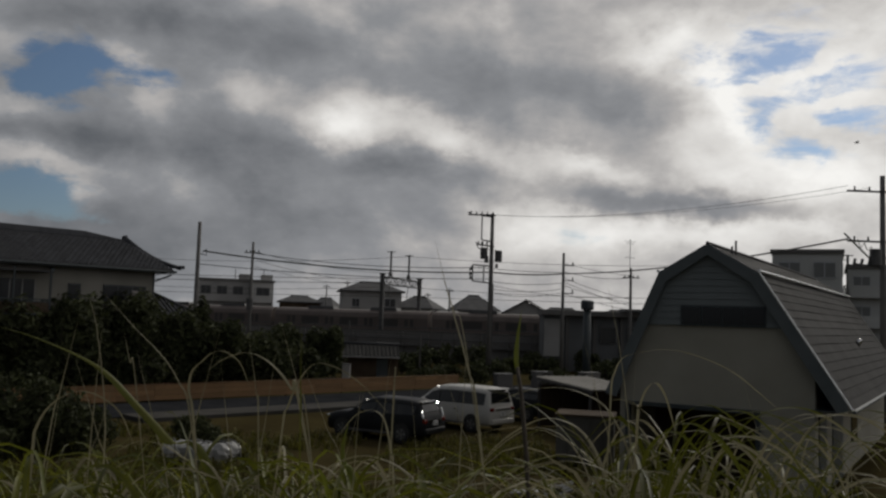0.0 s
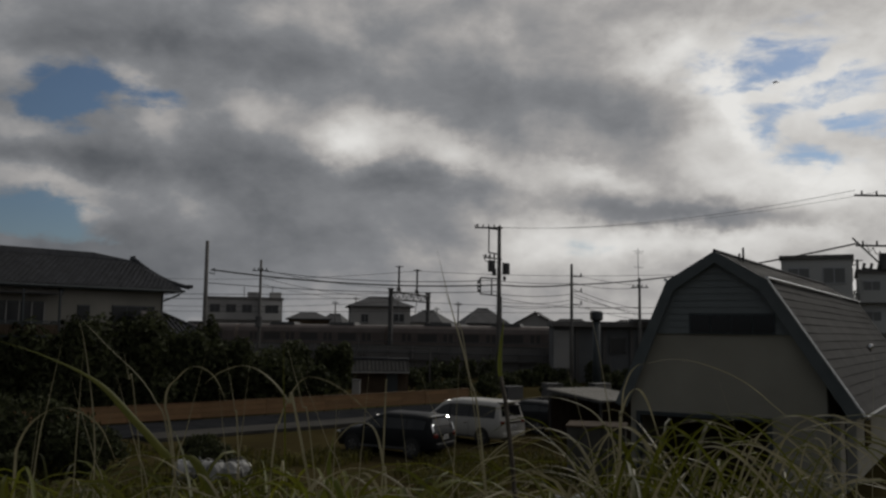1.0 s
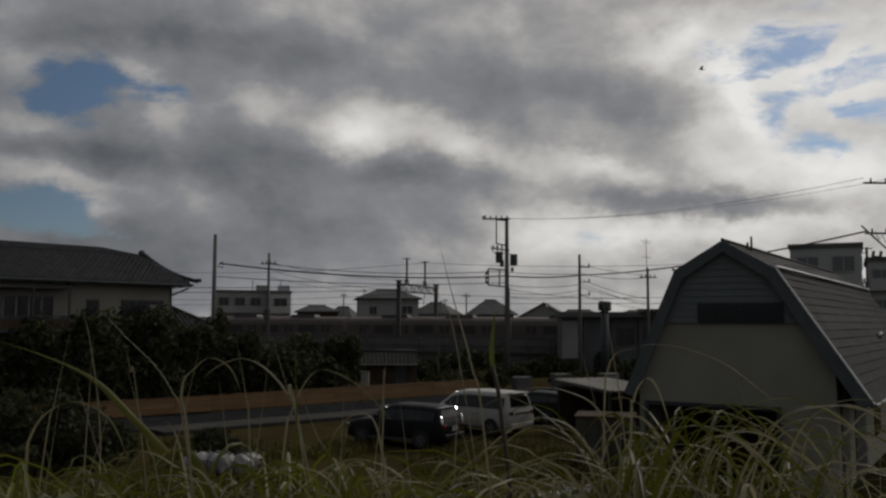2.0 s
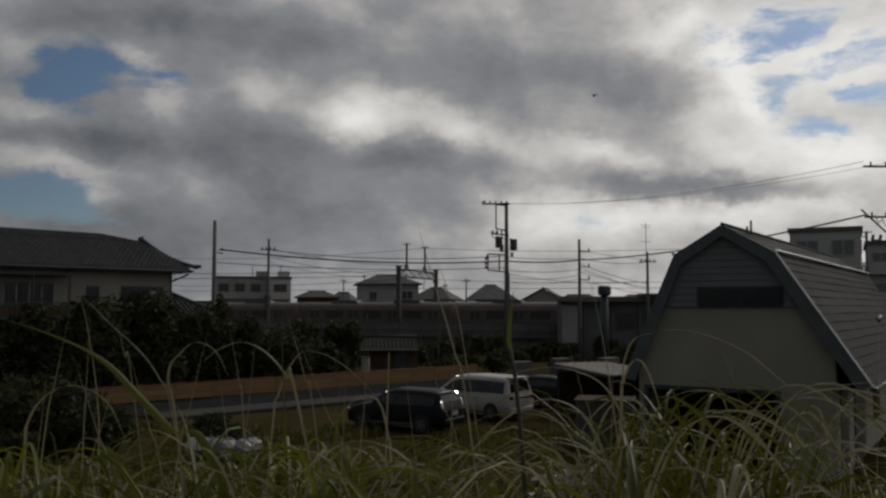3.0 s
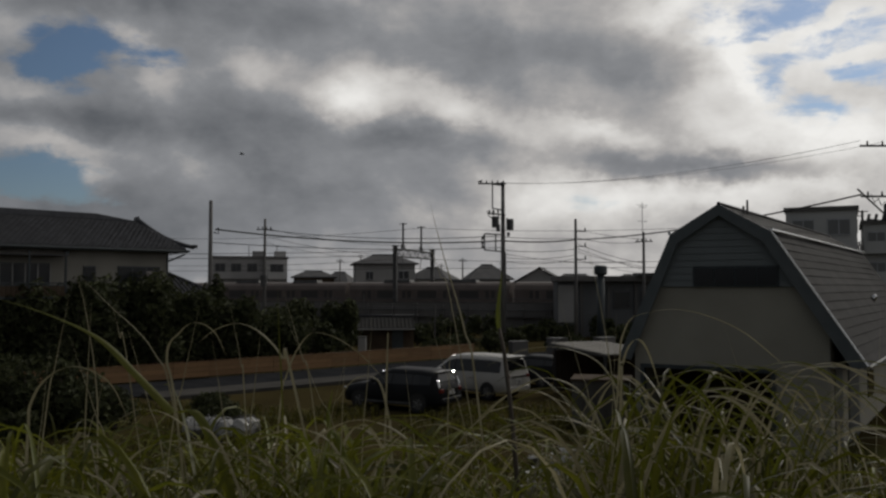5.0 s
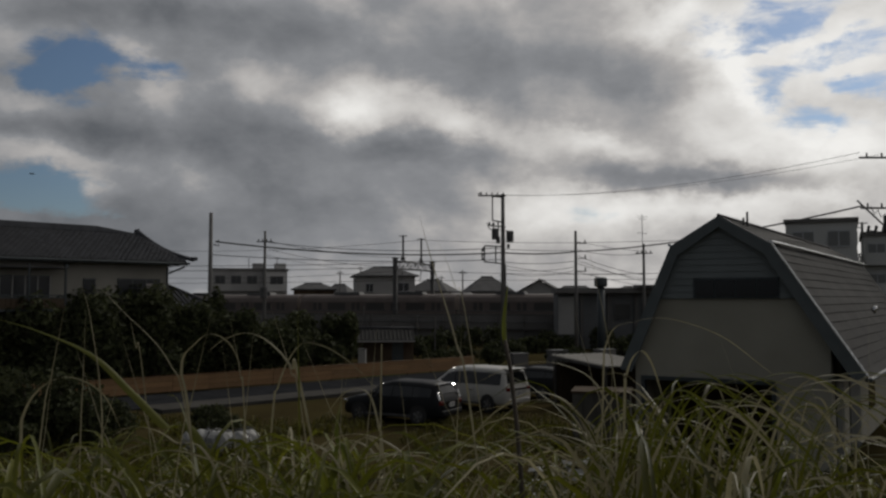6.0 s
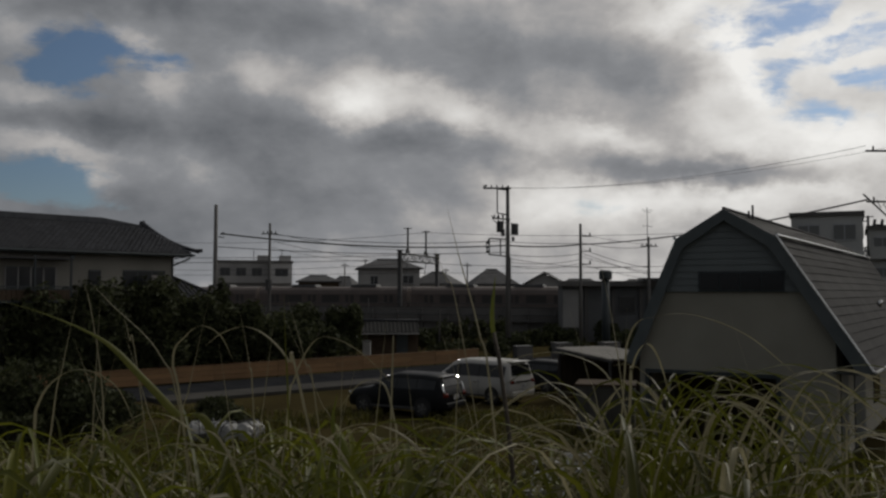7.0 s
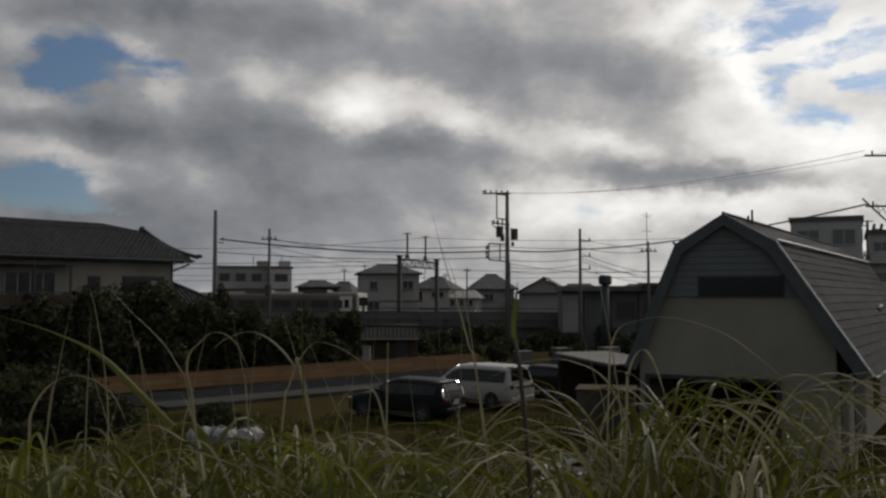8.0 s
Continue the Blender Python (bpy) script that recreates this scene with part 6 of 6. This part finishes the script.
stalk([(-0.126, 4.316), (-0.141, 4.465), (-0.170, 4.555), (-0.230, 4.555), (-0.290, 4.480)], 2.3, 0.008, DRYGRASS, "pale arching blade of dry grass")
stalk([(-0.483, 4.317), (-0.620, 4.467), (-0.712, 4.501), (-0.777, 4.474)], 2.1, 0.008, DRYGRASS, "pale arching blade of dry grass")
stalk([(-1.035, 4.322), (-1.021, 4.523), (-0.935, 4.601), (-0.835, 4.566), (-0.778, 4.465)], 2.2, 0.008, DRYGRASS, "pale arching blade of dry grass")
stalk([(-0.842, 4.322), (-0.849, 4.551), (-0.881, 4.751), (-0.906, 4.837)], 2.2, 0.004, DRYGRASS, "thin pale stalk of dry grass")
stalk([(-0.783, 4.540), (-0.813, 4.674), (-0.831, 4.749)], 2.3, 0.004, DRYGRASS, "thin pale stalk of dry grass")
stalk([(-0.134, 4.566), (-0.132, 4.637)], 2.2, 0.008, DRYGRASS, "short pale stub of cut grass")
stalk([(1.024, 4.294), (1.038, 4.465), (1.110, 4.515), (1.195, 4.480)], 2.2, 0.010, DRYGRASS, "pale arching blade of dry grass")
stalk([(0.308, 4.317), (0.349, 4.440), (0.459, 4.467), (0.581, 4.440), (0.650, 4.344)], 2.1, 0.011, DRYGRASS, "pale arching blade of dry grass")

# ---- bird ----


def make_bird():
    e = thing("bird", "dark crow flying across the sky", "bird", pose(40, 90, 20))
    pts = [(-0.24, 0, 0), (-0.18, 0, 0.01), (0, 0, 0.02), (0.12, 0, 0.02), (0.2, 0, 0.04), (0.26, 0, 0.03)]
    rad = [0.02, 0.055, 0.075, 0.06, 0.045, 0.01]
    f = Form()
    vs, fs = [], []
    for p, r in zip(pts, rad):
        for j in range(8):
            a = 6.283 * j / 8
            vs.append((p[0], r * math.cos(a), p[2] + r * math.sin(a)))
    for i in range(len(pts) - 1):
        for j in range(8):
            fs.append((i * 8 + j, i * 8 + (j + 1) % 8, (i + 1) * 8 + (j + 1) % 8, (i + 1) * 8 + j))
    f.add(vs, fs).ob("body", FEATHER, e, smooth=True)
    Form().add([(-0.2, -0.03, 0), (-0.2, 0.03, 0), (-0.40, 0.08, 0.0), (-0.40, -0.08, 0.0), (-0.2, -0.03, 0.015), (-0.2, 0.03, 0.015), (-0.40, 0.08, 0.01), (-0.40, -0.08, 0.01)],
               [(0, 1, 2, 3), (7, 6, 5, 4), (0, 4, 5, 1), (1, 5, 6, 2), (2, 6, 7, 3), (3, 7, 4, 0)]).ob("tail", FEATHER, e)
    wings = []
    for s in (-1, 1):
        q = [(0.10, 0, 0), (0.13, s * 0.22, 0.02), (0.04, s * 0.48, 0.0), (-0.06, s * 0.40, 0), (-0.10, s * 0.18, 0), (-0.08, 0, 0)]
        n = len(q)
        vs = q + [(x, y, z + 0.014) for x, y, z in q]
        w = Form().add(vs, [tuple(range(n)), tuple(range(2 * n - 1, n - 1, -1))] + [(i, (i + 1) % n, (i + 1) % n + n, i + n) for i in range(n)]).ob("wing", FEATHER, e)
        w.location = (0, s * 0.04, 0.04)
        wings.append((w, s))
    return e, wings


bird, wings = make_bird()

# ---- what moves ----


def motions():
    v = 26.4
    rows = []
    for t in (0.0, 8.0):
        p = TRACK + RAIL * (6.2 - v * (8.0 - t))
        rows.append((t, Matrix.Translation(p) @ pose(0, 0, 0, 0, 0, RAILTURN)))
    walk(train, rows)
    walk(bird, [
        (0.0, pose(45.06, 90.0, 24.65, 0, 0, 180)),
        (1.0, pose(35.93, 90.0, 31.54, 0, 0, 180)),
        (1.5, pose(31.72, 90.0, 32.29, 0, 0, 180)),
        (2.8, pose(18.62, 90.0, 28.13, 0, 0, 180)),
        (3.5, pose(8.44, 90.0, 24.35, 0, 0, 180)),
        (4.5, pose(-10.02, 90.0, 19.72, 0, 0, 180)),
        (6.0, pose(-42.32, 90.0, 17.87, 0, 0, 180)),
        (8.0, pose(-85.39, 90.0, 15.40, 0, 0, 180)),
    ])
    for w, s in wings:
        rows = []
        for k in range(65):
            t = k * 0.125
            rows.append((t, Matrix.Translation((0, s * 0.04, 0.04)) @ pose(0, 0, 0, s * (12 + 32 * math.sin(2 * math.pi * 2.6 * t)))))
        walk(w, rows)
    # the wind rocks each tuft about its foot
    for e, seed in clumps:
        rnd = random.Random(seed)
        ph, amp, hz = rnd.uniform(0, 6.28), rnd.uniform(0.4, 1.0), rnd.uniform(0.35, 0.6)
        base = e.matrix_basis.copy()
        rows = []
        for k in range(17):
            t = k * 0.5
            a = amp * math.sin(2 * math.pi * hz * t + ph)
            rows.append((t, base @ pose(0, 0, 0, a * 0.4, a)))
        walk(e, rows)


motions()
